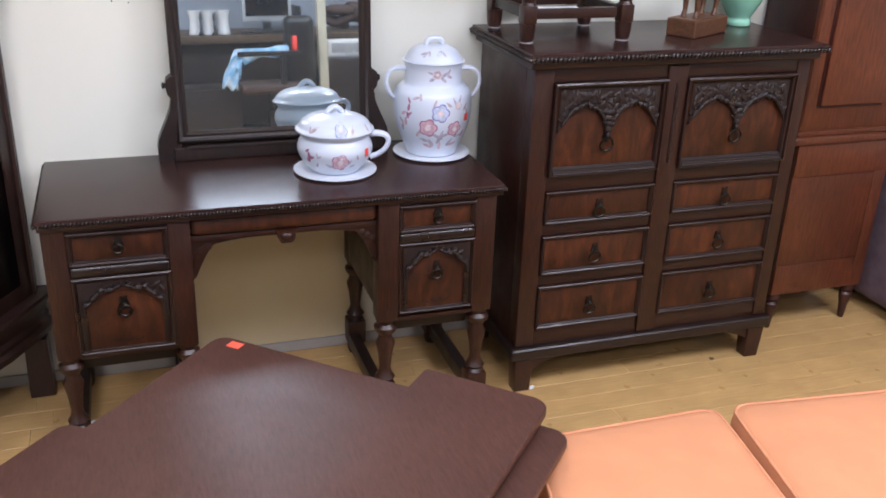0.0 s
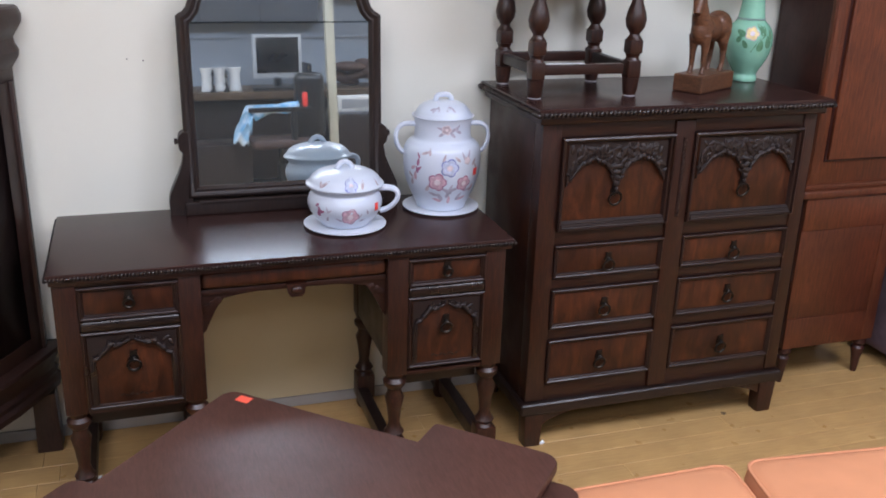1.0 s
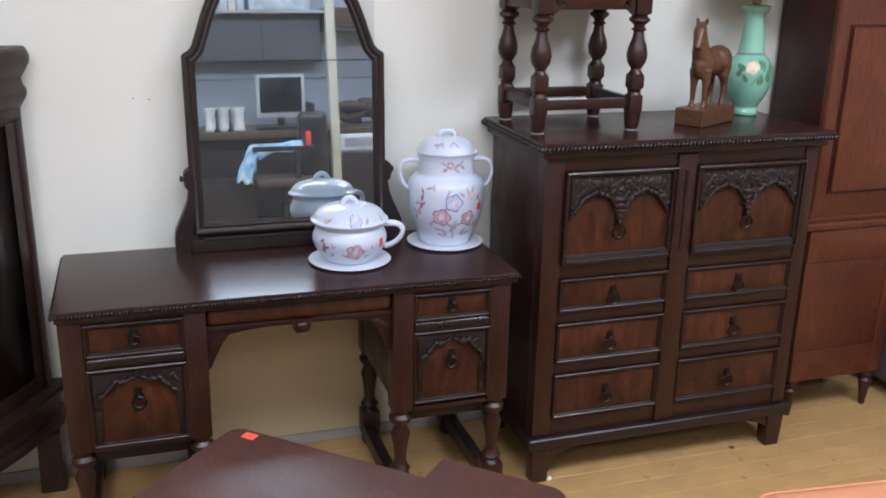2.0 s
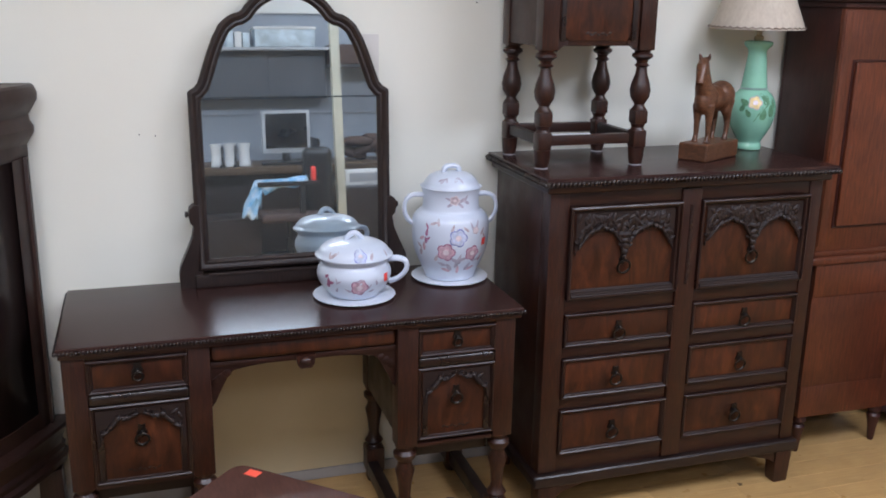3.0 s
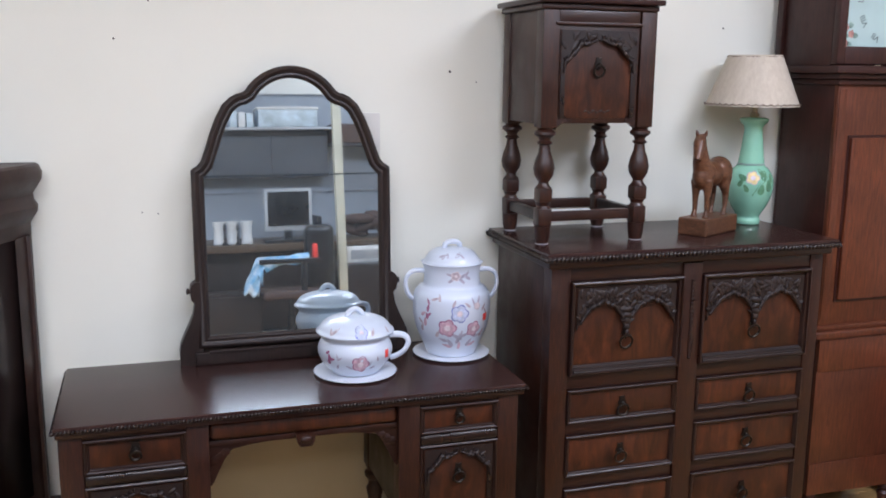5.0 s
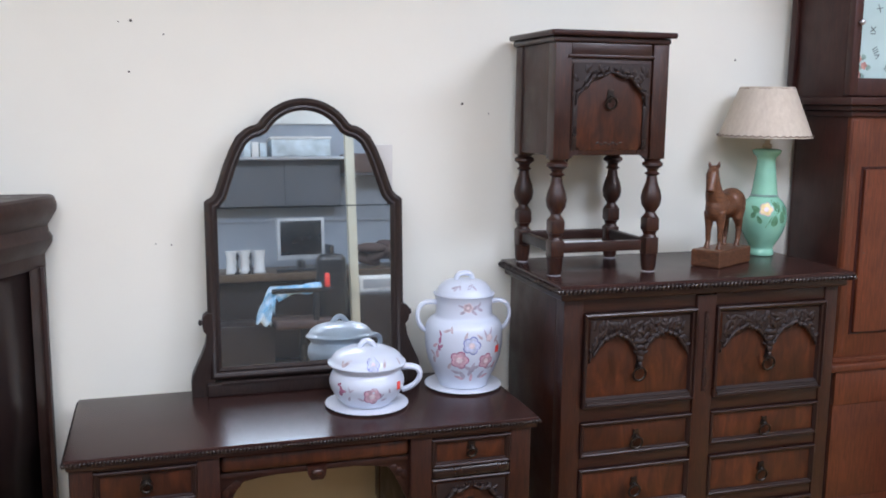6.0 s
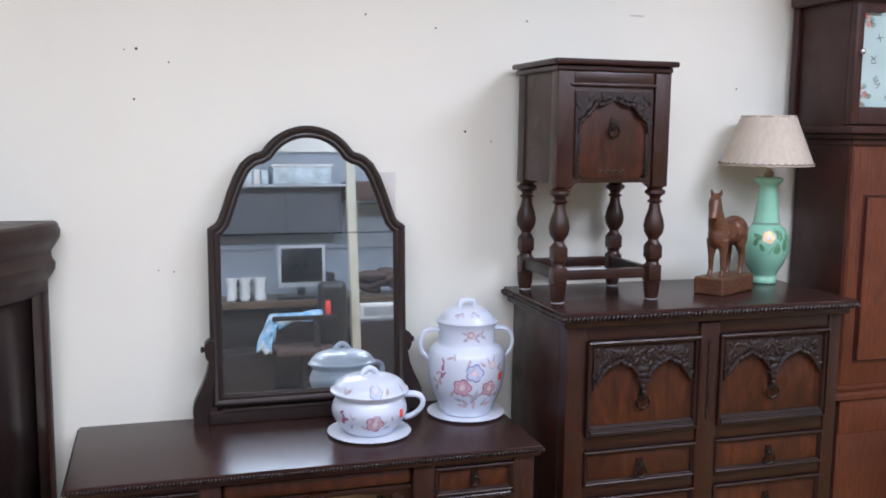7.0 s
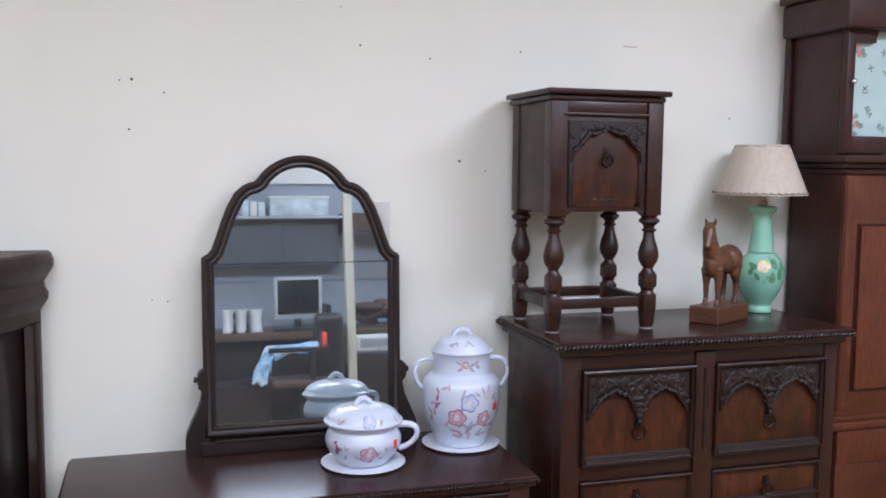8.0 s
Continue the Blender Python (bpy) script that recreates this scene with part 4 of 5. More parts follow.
def chamber_pot():
    c = (0.821, -0.307, 0.766)
    prof = smooth_profile([(0.055, 0.0), (0.070, 0.003), (0.073, 0.009), (0.090, 0.025), (0.106, 0.052), (0.110, 0.074), (0.103, 0.095), (0.097, 0.105), (0.102, 0.114), (0.110, 0.120)])
    t = thing("chamber_pot", c, "white glazed lidded chamber pot with painted flowers and one handle", "chamber pot")
    body = part("body", lathe(bmesh.new(), prof, *c, 56), CHINA, t, smooth=60)
    lidk = [(0.105, 0.119), (0.113, 0.122), (0.114, 0.127), (0.106, 0.134), (0.096, 0.148), (0.077, 0.160), (0.050, 0.167), (0.024, 0.170), (0.001, 0.171)]
    lidp = smooth_profile(lidk, 4)
    lid = part("lid", lathe(bmesh.new(), lidp, *c, 52), CHINA, t, "domed white china lid", 60)
    bm = tube(bmesh.new(), loop_handle((c[0] - 0.026, c[1], c[2] + 0.163), (c[0] + 0.026, c[1], c[2] + 0.163), (0, 0, 0.025), 0), 0.0085, 10)
    part("lid_handle", bm, CHINA, lid, smooth=60)
    d = Vector((math.cos(radians(-18)), math.sin(radians(-18)), 0))
    p0, p1 = Vector(c) + d * 0.100 + Vector((0, 0, 0.112)), Vector(c) + d * 0.104 + Vector((0, 0, 0.042))
    part("handle", tube(bmesh.new(), loop_handle(p0, p1, d * 0.055, 0.030), [0.0088 + 0.002 * abs(k / 8 - 1) for k in range(17)], 10, 0.75), CHINA, t, smooth=60)
    f = -102
    flower(body, prof, c, f + 8, 0.050, 0.027, INK_PINK, INK_PLUM)
    sprig(body, prof, c, [(f - 42, 0.066, 0.024, 0.012, 100), (f - 44, 0.055, 0.022, 0.012, 70), (f - 38, 0.062, 0.022, 0.010, 10), (f - 46, 0.080, 0.016, 0.009, 30)], INK_PLUM)
    sprig(body, prof, c, [(f - 24, 0.066, 0.02, 0.006, 30), (f - 28, 0.072, 0.016, 0.005, 110), (f + 24, 0.05, 0.02, 0.006, 60), (f + 30, 0.036, 0.02, 0.007, 20), (f - 10, 0.040, 0.022, 0.007, 150), (f - 30, 0.04, 0.02, 0.007, 60), (f + 36, 0.062, 0.018, 0.007, 110)], INK_GREY)
    flower(lid, lidp, c, f + 10, 0.142, 0.020, INK_BLUE_L, INK_BLUE)
    sprig(lid, lidp, c, [(f + 30, 0.142, 0.026, 0.008, 60), (f - 34, 0.142, 0.03, 0.009, 40), (f - 42, 0.140, 0.02, 0.007, 120), (f + 62, 0.140, 0.02, 0.006, 80)], INK_RUST)
    price_tag(body, prof, c, f + 56, 0.070, 0.018, 0.024)


chamber_pot()


# ---------------------------------------------------------------- table lamp with a green vase
def table_lamp():
    c = (2.272, -0.138, 1.127)
    t = thing("table_lamp", c, "table lamp with a pale green flowered vase and a cream shade", "table lamp")
    prof = smooth_profile([(0.036, 0.0), (0.042, 0.002), (0.043, 0.012), (0.0415, 0.018), (0.040, 0.026), (0.045, 0.038), (0.058, 0.060), (0.070, 0.086), (0.078, 0.115), (0.080, 0.140), (0.076, 0.165), (0.064, 0.188),
                           (0.051, 0.201), (0.046, 0.208), (0.0445, 0.213), (0.043, 0.222), (0.038, 0.262), (0.033, 0.305), (0.0305, 0.328), (0.033, 0.341), (0.044, 0.353), (0.048, 0.361), (0.047, 0.367), (0.034, 0.371)])
    vase = part("vase", lathe(bmesh.new(), prof, *c, 48), CELADON, t, "pale green glazed vase", 60)
    part("collar_ring", lathe(bmesh.new(), [(0.0455, 0.205), (0.0478, 0.209), (0.0445, 0.214)], *c, 40), plain("grey_glaze_band", (0.22, 0.33, 0.29), 0.3), vase, smooth=60)
    part("foot", lathe(bmesh.new(), [(0.038, 0), (0.0415, 0.002), (0.0415, 0.013), (0.039, 0.015)], *c, 40), CELADON, t, smooth=60)
    f = -112
    flower(vase, prof, c, f - 6, 0.168, 0.025, INK_YEL, INK_RUST)
    sprig(vase, prof, c, [(f + 26, 0.176, 0.036, 0.020, 60), (f + 38, 0.140, 0.042, 0.026, 100), (f + 18, 0.186, 0.03, 0.016, 120), (f - 34, 0.168, 0.036, 0.018, 150), (f - 36, 0.150, 0.030, 0.016, 60), (f + 16, 0.128, 0.038, 0.024, 80), (f - 22, 0.132, 0.030, 0.015, 120),
                          (f + 48, 0.164, 0.034, 0.019, 80), (f + 4, 0.130, 0.06, 0.004, 60), (f + 26, 0.158, 0.05, 0.004, 40)], INK_GRN)
    part("lamp_fitting", lathe(bmesh.new(), [(0.013, 0.370), (0.016, 0.376), (0.016, 0.384), (0.009, 0.389), (0.009, 0.400), (0.016, 0.403), (0.016, 0.46), (0.004, 0.47)], *c, 20), BRASS, t, "brass lamp fitting", 40)
    zb, zt, rb, rt = 0.410, 0.581, 0.157, 0.090
    sx = c[0] - 0.014
    bm = bmesh.new()
    n = 72
    rings = []
    for r, z in ((rb, zb), (rb * 0.75 + rt * 0.25, zb * 0.75 + zt * 0.25), ((rb + rt) / 2, (zb + zt) / 2), (rt, zt), (rt - 0.0018, zt), ((rb + rt) / 2 - 0.0018, (zb + zt) / 2), (rb - 0.0018, zb)):
        rings.append([bm.verts.new((sx + r * (1 + 0.004 * math.sin(9 * a)) * math.cos(a), c[1] + r * (1 + 0.004 * math.sin(9 * a)) * math.sin(a), c[2] + z)) for a in [2 * math.pi * i / n for i in range(n)]])
    for a, b in zip(rings, rings[1:] + rings[:1]):
        for i in range(n):
            bm.faces.new((a[i], a[(i + 1) % n], b[(i + 1) % n], b[i]))
    shade = part("shade", bm, SHADE, t, "cream parchment cone shade", 60)
    lace = plain("brown_lacing", (0.12, 0.08, 0.06), 0.8)
    for r, z in ((rb, zb + 0.004), (rt, zt - 0.004)):
        k = 80
        rise = 0.005 if z < 0.5 else -0.003
        loop = [(sx + (r + 0.001) * math.cos(2 * math.pi * i / k), c[1] + (r + 0.001) * math.sin(2 * math.pi * i / k), c[2] + z + (rise if i % 2 else 0.0)) for i in range(k + 1)]
        bm = tube(bmesh.new(), loop, [0.0021 if i % 2 else 0.0011 for i in range(k + 1)], 5)
        part("lacing", bm, lace, shade, "dark laced stitching", 60)
    bm = bmesh.new()
    for a in (0, 120, 240):
        tube(bm, [(c[0], c[1], c[2] + zt - 0.02), (sx + (rt - 0.003) * math.cos(radians(a)), c[1] + (rt - 0.003) * math.sin(radians(a)), c[2] + zt - 0.006)], 0.0015, 6)
    tube(bm, [(c[0], c[1], c[2] + 0.47), (c[0], c[1], c[2] + zt - 0.018)], 0.003, 6)
    part("shade_carrier", bm, BRASS, t, smooth=40)


table_lamp()


# ---------------------------------------------------------------- carved horse
def horse():
    at = Vector((2.024, -0.270, 1.127))
    bm = bmesh.new()
    # own axes: x from tail to head, z up
    box(bm, -0.098, 0.098, -0.047, 0.047, 0.0, 0.052, 0.003, 1)
    zb = 0.052
    blob(bm, (-0.046, 0, zb + 0.132), (0.050, 0.040, 0.046), sub=3)
    blob(bm, (0.0, 0, zb + 0.127), (0.060, 0.033, 0.038), sub=3)
    blob(bm, (0.046, 0, zb + 0.125), (0.036, 0.031, 0.044), sub=3)
    tube(bm, [(0.038, 0, zb + 0.130), (0.063, 0, zb + 0.165), (0.076, 0.002, zb + 0.200), (0.082, 0.003, zb + 0.226)], [0.035, 0.026, 0.020, 0.017], 14)
    tube(bm, [(0.075, 0, zb + 0.235), (0.090, 0.005, zb + 0.223), (0.109, 0.012, zb + 0.190), (0.116, 0.015, zb + 0.175)], [0.0165, 0.0185, 0.0135, 0.0115], 12)
    for s in (1, -1):
        tube(bm, [(0.075 - s * 0.005, s * 0.009 + 0.002, zb + 0.243), (0.077 - s * 0.006, s * 0.011 + 0.003, zb + 0.253), (0.079 - s * 0.007, s * 0.013 + 0.003, zb + 0.262)], [0.006, 0.0055, 0.002], 8)
        tube(bm, [(0.052, s * 0.017, zb + 0.112), (0.050, s * 0.019, zb + 0.072), (0.051, s * 0.019, zb + 0.058), (0.050, s * 0.019, zb + 0.020), (0.054, s * 0.019, zb + 0.010), (0.056, s * 0.019, zb - 0.004)],
             [0.018, 0.0115, 0.0092, 0.0072, 0.008, 0.0095], 10)
        tube(bm, [(-0.052, s * 0.018, zb + 0.118), (-0.050, s * 0.021, zb + 0.086), (-0.062, s * 0.021, zb + 0.060), (-0.058, s * 0.021, zb + 0.020), (-0.053, s * 0.021, zb + 0.010), (-0.051, s * 0.021, zb - 0.004)],
             [0.024, 0.016, 0.0095, 0.0074, 0.008, 0.0095], 10)
    tube(bm, [(-0.084, 0, zb + 0.142), (-0.096, 0, zb + 0.120), (-0.097, 0, zb + 0.080), (-0.092, 0, zb + 0.045)], [0.008, 0.012, 0.012, 0.005], 10)
    tube(bm, [(0.076, 0, zb + 0.249), (0.058, 0, zb + 0.218), (0.040, 0, zb + 0.180), (0.022, 0, zb + 0.155)], [0.006, 0.008, 0.008, 0.004], 8)
    bmesh.ops.scale(bm, vec=(1.10, 1.10, 1.085), verts=bm.verts)
    ob = new("horse_figurine", finish(bm, "horse_figurine", HORSEWOOD, 60))
    ob.matrix_world = Matrix.Translation(at) @ pose(0, 0, 0, 0, 0, 209)
    rm = ob.modifiers.new("merge", "REMESH")
    rm.mode, rm.voxel_size, rm.use_smooth_shade = "VOXEL", 0.0026, True
    sm = ob.modifiers.new("soften", "SMOOTH")
    sm.iterations, sm.factor = 3, 0.5
    tagged(ob, "carved brown wooden standing horse on a block", "figurine")


horse()


# ---------------------------------------------------------------- longcase clock
def longcase_clock():
    t = thing("longcase_clock", (2.672, -0.17, 0), "reddish cherry longcase clock with a painted dial", "clock")
    tl, tr, fy, by = 2.474, 2.862, -0.305, -0.03
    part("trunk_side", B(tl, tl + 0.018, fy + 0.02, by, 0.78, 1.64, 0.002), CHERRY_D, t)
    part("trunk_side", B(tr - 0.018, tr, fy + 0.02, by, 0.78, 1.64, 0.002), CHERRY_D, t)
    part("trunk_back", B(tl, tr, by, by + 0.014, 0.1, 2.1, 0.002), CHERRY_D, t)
    front = part("trunk_front", B(tl, tr, fy, fy + 0.02, 0.78, 1.64, 0.003), CHERRY, t)
    part("corner_strip", B(tl + 0.004, tl + 0.034, fy - 0.004, fy + 0.001, 0.80, 1.60, 0.002), CHERRY, front)
    door = part("trunk_door", B(tl + 0.062, tr - 0.062, fy - 0.016, fy - 0.001, 0.872, 1.436, 0.006, 3), CHERRY, t, "plain cherry trunk door")
    part("door_bead", border(bmesh.new(), tl + 0.053, tr - 0.053, 0.864, 1.444, [(0, fy - 0.001), (0.002, fy - 0.005), (0.008, fy - 0.004), (0.009, fy - 0.001)]), CHERRY_D, door)
    part("keyhole", lathe(bmesh.new(), [(0.004, 0), (0.003, 0.002)], tl + 0.076, fy - 0.018, 1.15, 10), NAIL, door)
    part("waist_moulding", B(tl - 0.028, tr + 0.028, fy - 0.028, by, 0.735, 0.764, 0.010, 4), CHERRY, t, "rounded waist moulding")
    part("waist_fillet", B(tl - 0.010, tr + 0.010, fy - 0.010, by, 0.764, 0.782, 0.004, 2), CHERRY, t)
    bl, br = tl, tr + 0.020
    by0 = fy - 0.018
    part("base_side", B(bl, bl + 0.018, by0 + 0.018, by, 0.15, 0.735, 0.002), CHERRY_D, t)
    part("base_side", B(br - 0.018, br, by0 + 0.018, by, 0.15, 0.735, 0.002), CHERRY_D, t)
    part("base_rail", B(bl, br, by0, by0 + 0.018, 0.615, 0.735, 0.002), CHERRY, t)
    part("base_panel", B(bl, br - 0.05, by0 + 0.004, by0 + 0.018, 0.27, 0.615, 0.001), CHERRY, t)
    part("base_stile", B(br - 0.05, br, by0, by0 + 0.018, 0.15, 0.615, 0.002), CHERRY, t)
    part("base_rail", B(bl, br - 0.05, by0, by0 + 0.018, 0.15, 0.27, 0.002), CHERRY, t)
    part("base_bottom", B(bl + 0.018, br - 0.018, by0 + 0.018, by, 0.15, 0.165, 0.001), CHERRY_D, t)
    for x in (bl + 0.03, br - 0.03):
        for yy in (by0 + 0.03, by - 0.03):
            part("foot", lathe(bmesh.new(), [(0.010, 0), (0.012, 0.008), (0.017, 0.06), (0.026, 0.105), (0.018, 0.115), (0.028, 0.128), (0.024, 0.151)], x, yy, 0, 20), CHERRY_D, t, "turned tapering foot", 40)
    # hood
    for z0, z1, o in ((1.612, 1.632, 0.014), (1.632, 1.650, 0.032), (1.650, 1.676, 0.054)):
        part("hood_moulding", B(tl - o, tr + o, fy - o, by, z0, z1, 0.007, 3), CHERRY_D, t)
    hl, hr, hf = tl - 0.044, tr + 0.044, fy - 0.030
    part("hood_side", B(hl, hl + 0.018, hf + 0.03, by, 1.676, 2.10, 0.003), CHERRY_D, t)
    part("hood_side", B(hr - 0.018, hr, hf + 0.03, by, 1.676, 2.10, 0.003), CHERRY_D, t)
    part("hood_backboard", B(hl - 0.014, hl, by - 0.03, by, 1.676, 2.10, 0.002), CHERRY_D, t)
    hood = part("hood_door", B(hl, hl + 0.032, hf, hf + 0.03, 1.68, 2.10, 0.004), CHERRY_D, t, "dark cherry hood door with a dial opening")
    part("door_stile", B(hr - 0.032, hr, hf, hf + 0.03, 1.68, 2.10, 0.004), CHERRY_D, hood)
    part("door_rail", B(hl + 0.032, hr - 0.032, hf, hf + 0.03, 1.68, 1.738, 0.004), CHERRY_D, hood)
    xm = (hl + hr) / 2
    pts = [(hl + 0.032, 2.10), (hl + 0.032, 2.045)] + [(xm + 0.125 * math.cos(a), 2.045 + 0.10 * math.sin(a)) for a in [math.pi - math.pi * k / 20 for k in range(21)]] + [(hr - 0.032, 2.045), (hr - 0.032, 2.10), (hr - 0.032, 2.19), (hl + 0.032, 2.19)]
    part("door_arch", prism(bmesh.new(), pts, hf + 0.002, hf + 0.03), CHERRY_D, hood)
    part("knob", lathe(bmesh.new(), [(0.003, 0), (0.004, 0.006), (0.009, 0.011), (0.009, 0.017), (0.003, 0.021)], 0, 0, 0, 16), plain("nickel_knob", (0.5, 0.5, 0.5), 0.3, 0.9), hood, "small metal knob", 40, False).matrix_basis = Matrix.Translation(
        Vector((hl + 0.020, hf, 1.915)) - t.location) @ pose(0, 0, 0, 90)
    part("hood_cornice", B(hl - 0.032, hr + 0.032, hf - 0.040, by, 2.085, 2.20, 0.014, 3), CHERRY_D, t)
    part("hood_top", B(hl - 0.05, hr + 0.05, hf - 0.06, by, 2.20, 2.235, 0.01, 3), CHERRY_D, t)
    # dial
    dy = hf + 0.024
    dial = part("dial", B(hl + 0.026, hr - 0.026, dy, dy + 0.004, 1.734, 2.15, 0), DIAL, t, "pale enamelled dial with painted corner flowers", 0)
    cz, R = 1.893, 0.142
    numerals = ["XII", "I", "II", "III", "IIII", "V", "VI", "VII", "VIII", "IX", "X", "XI"]
    for k, s in enumerate(numerals):
        cu = bpy.data.curves.new("numeral", "FONT")
        cu.body, cu.size, cu.align_x, cu.align_y, cu.extrude = s, 0.030, "CENTER", "CENTER", 0.0003
        tmp = new("numeral_text", cu)
        me = bpy.data.meshes.new_from_object(tmp)
        bpy.data.objects.remove(tmp)
        me.materials.clear()
        me.materials.append(INK_DARK)
        a = radians(90 - 30 * k)
        o = new("numeral", me)
        o.parent = dial
        o.matrix_basis = Matrix.Translation(Vector((xm + R * math.cos(a), dy - 0.001, cz + R * math.sin(a))) - t.location) @ pose(0, 0, 0, 90, 0, 0) @ pose(0, 0, 0, 0, 0, -30 * k)
    rng = random.Random(4)

    def dial_patch(name, spots, mat):
        bm = bmesh.new()
        for x, z, r, n in spots:
            vs = [bm.verts.new((x + u, dy - 0.0012, z + v)) for u, v in (petals(r, n, 0.25, 20))]
            bm.faces.new(vs)
        part(name, bm, mat, dial, smooth=0)
    xs, zs = hl + 0.052, 1.762
    leaf_ink = plain("grey_green_dial_leaf", (0.22, 0.32, 0.28), 0.4, 0, 0, 100, 0.3, 60)
    rose_ink = plain("faded_rose_dial", (0.50, 0.26, 0.22), 0.4, 0, 0, 100, 0.3, 60)
    for cx, czz in ((xs, zs), (hr - 0.052, zs), (xs, 2.02), (hr - 0.052, 2.02), (xm, 2.10)):
        for k in range(3):
            px, pz = cx + rng.uniform(-0.012, 0.018), czz + 0.026 * k - 0.012 + rng.uniform(-0.004, 0.004)
            dial_patch("painted_rose", [(px, pz, 0.0135, 5)], rose_ink)
            for j in range(2):
                dial_patch("painted_leaf", [(px + rng.uniform(0.014, 0.020) * (1 if j else -1), pz + rng.uniform(-0.012, 0.012), 0.0105, 3)], leaf_ink)
    bm = bmesh.new()
    for a, ln in ((65, 0.07), (140, 0.10)):
        p = Vector((xm, dy - 0.004, cz))
        tube(bm, [p, p + Vector((ln * math.cos(radians(a)), 0, ln * math.sin(radians(a))))], [0.004, 0.0012], 6)
    part("pointers", bm, INK_DARK, dial)


longcase_clock()


# ---------------------------------------------------------------- glazed china cabinet with canted sides
def loft_plan(bm, plan, steps):
    """Rings of a closed plan outline, pushed outward by off at height z."""
    rings = []
    for off, z in steps:
        rings.append([bm.verts.new((p.x, p.y, z)) for p in offset_outline(plan, -off)])
    n = len(plan)
    for a, b in zip(rings, rings[1:]):
        for i in range(n):
            j = (i + 1) % n
            bm.faces.new((a[i], a[j], b[j], b[i]))
    bm.faces.new(rings[0][::-1])
    bm.faces.new(rings[-1])
    return bm


def china_cabinet():
    t = thing("china_cabinet", (-0.62, -0.22, 0), "dark wooden glazed china cabinet with canted sides", "cabinet")
    side = [(-0.066, -0.030), (-0.066, -0.052), (-0.100, -0.116), (-0.160, -0.225), (-0.225, -0.315), (-0.300, -0.375), (-0.390, -0.405)]
    plan = [(-1.24 - x, y) for x, y in side] + side[::-1]
    plan = plan[::-1]
    area = sum(plan[i - 1][0] * plan[i][1] - plan[i][0] * plan[i - 1][1] for i in range(len(plan)))
    if area < 0:
        plan = plan[::-1]
    part("plinth", loft_plan(bmesh.new(), plan, [(0.006, 0.20), (0.012, 0.205), (0.026, 0.215), (0.028, 0.235), (0.018, 0.246), (0.022, 0.262), (0.014, 0.275), (0.018, 0.30), (0.034, 0.335), (0.030, 0.345), (0.004, 0.352)]), CABWOOD, t, "moulded plinth", 40)
    part("cabinet_floor", loft_plan(bmesh.new(), plan, [(-0.002, 0.350), (-0.002, 0.40)]), CABWOOD, t)
    part("top_rail", loft_plan(bmesh.new(), plan, [(-0.002, 1.165), (0.0, 1.168), (0.0, 1.215)]), CABWOOD, t)
    part("cornice", loft_plan(bmesh.new(), plan, [(0.002, 1.205), (0.008, 1.215), (0.019, 1.232), (0.021, 1.250), (0.012, 1.268), (0.010, 1.285), (0.022, 1.305), (0.034, 1.325), (0.036, 1.345), (0.028, 1.366), (0.020, 1.372)]), CABWOOD, t, "scrolled cornice moulding", 30)
    part("back_panel", B(-1.15, -0.09, -0.046, -0.032, 0.35, 1.17, 0.001), CABWOOD, t)
    for x0, x1 in ((-0.112, -0.066), (-1.174, -1.128)):
        part("stile", B(x0, x1, -0.075, -0.030, 0.35, 1.17, 0.004), CABWOOD, t)
    for sx in (1, -1):
        f = (lambda x: x) if sx == 1 else (lambda x: -1.24 - x)
        # front corner stile and curved pane
        part("stile", B(min(f(-0.42), f(-0.37)), max(f(-0.42), f(-0.37)), -0.408, -0.37, 0.40, 1.166, 0.004), CABWOOD, t)
        bm = bmesh.new()
        a = [bm.verts.new((f(x) , y + 0.012, 0.40)) for x, y in side[2:]]
        b = [bm.verts.new((f(x) , y + 0.012, 1.166)) for x, y in side[2:]]
        for i in range(len(a) - 1):
            bm.faces.new((a[i], a[i + 1], b[i + 1], b[i]))
        g = part("glass_pane", bm, DARK_PANE, t, "near-opaque curved side glass, dark inside in its colour", 60)
        g.visible_shadow = False
        sm = g.modifiers.new("thickness", "SOLIDIFY")
        sm.thickness = 0.003
        bm = prism(bmesh.new(), [(f(side[1][0]), 0.352), (f(side[2][0]), 0.352), (f(side[2][0]), 1.168), (f(side[1][0]), 1.168)], 0, 0.014)
        for v in bm.verts:
            x = v.co.x
            v.co.y += -0.056 - (abs(x - f(side[1][0])) / 0.034) * 0.064
        part("side_stile", bm, CABWOOD, t)
    g = part("door_glass", B(-0.82, -0.42, -0.394, -0.390, 0.40, 1.166, 0), DARK_PANE, t, "near-opaque door pane, dark inside in its colour")
    g.visible_shadow = False
    for z in (0.64, 0.88):
        part("shelf", loft_plan(bmesh.new(), plan, [(-0.03, z), (-0.03, z + 0.014)]), CABWOOD, t)
    for x, y in ((-0.088, -0.068), (-1.152, -0.068), (-0.385, -0.372), (-0.855, -0.372)):
        bm = B(x - 0.034, x + 0.034, y - 0.034, y + 0.034, 0, 0.205, 0.006)
        for v in bm.verts:
            if v.co.z < 0.03:
                v.co.x = x + (v.co.x - x) * 1.12
        part("foot", bm, CABWOOD, t)
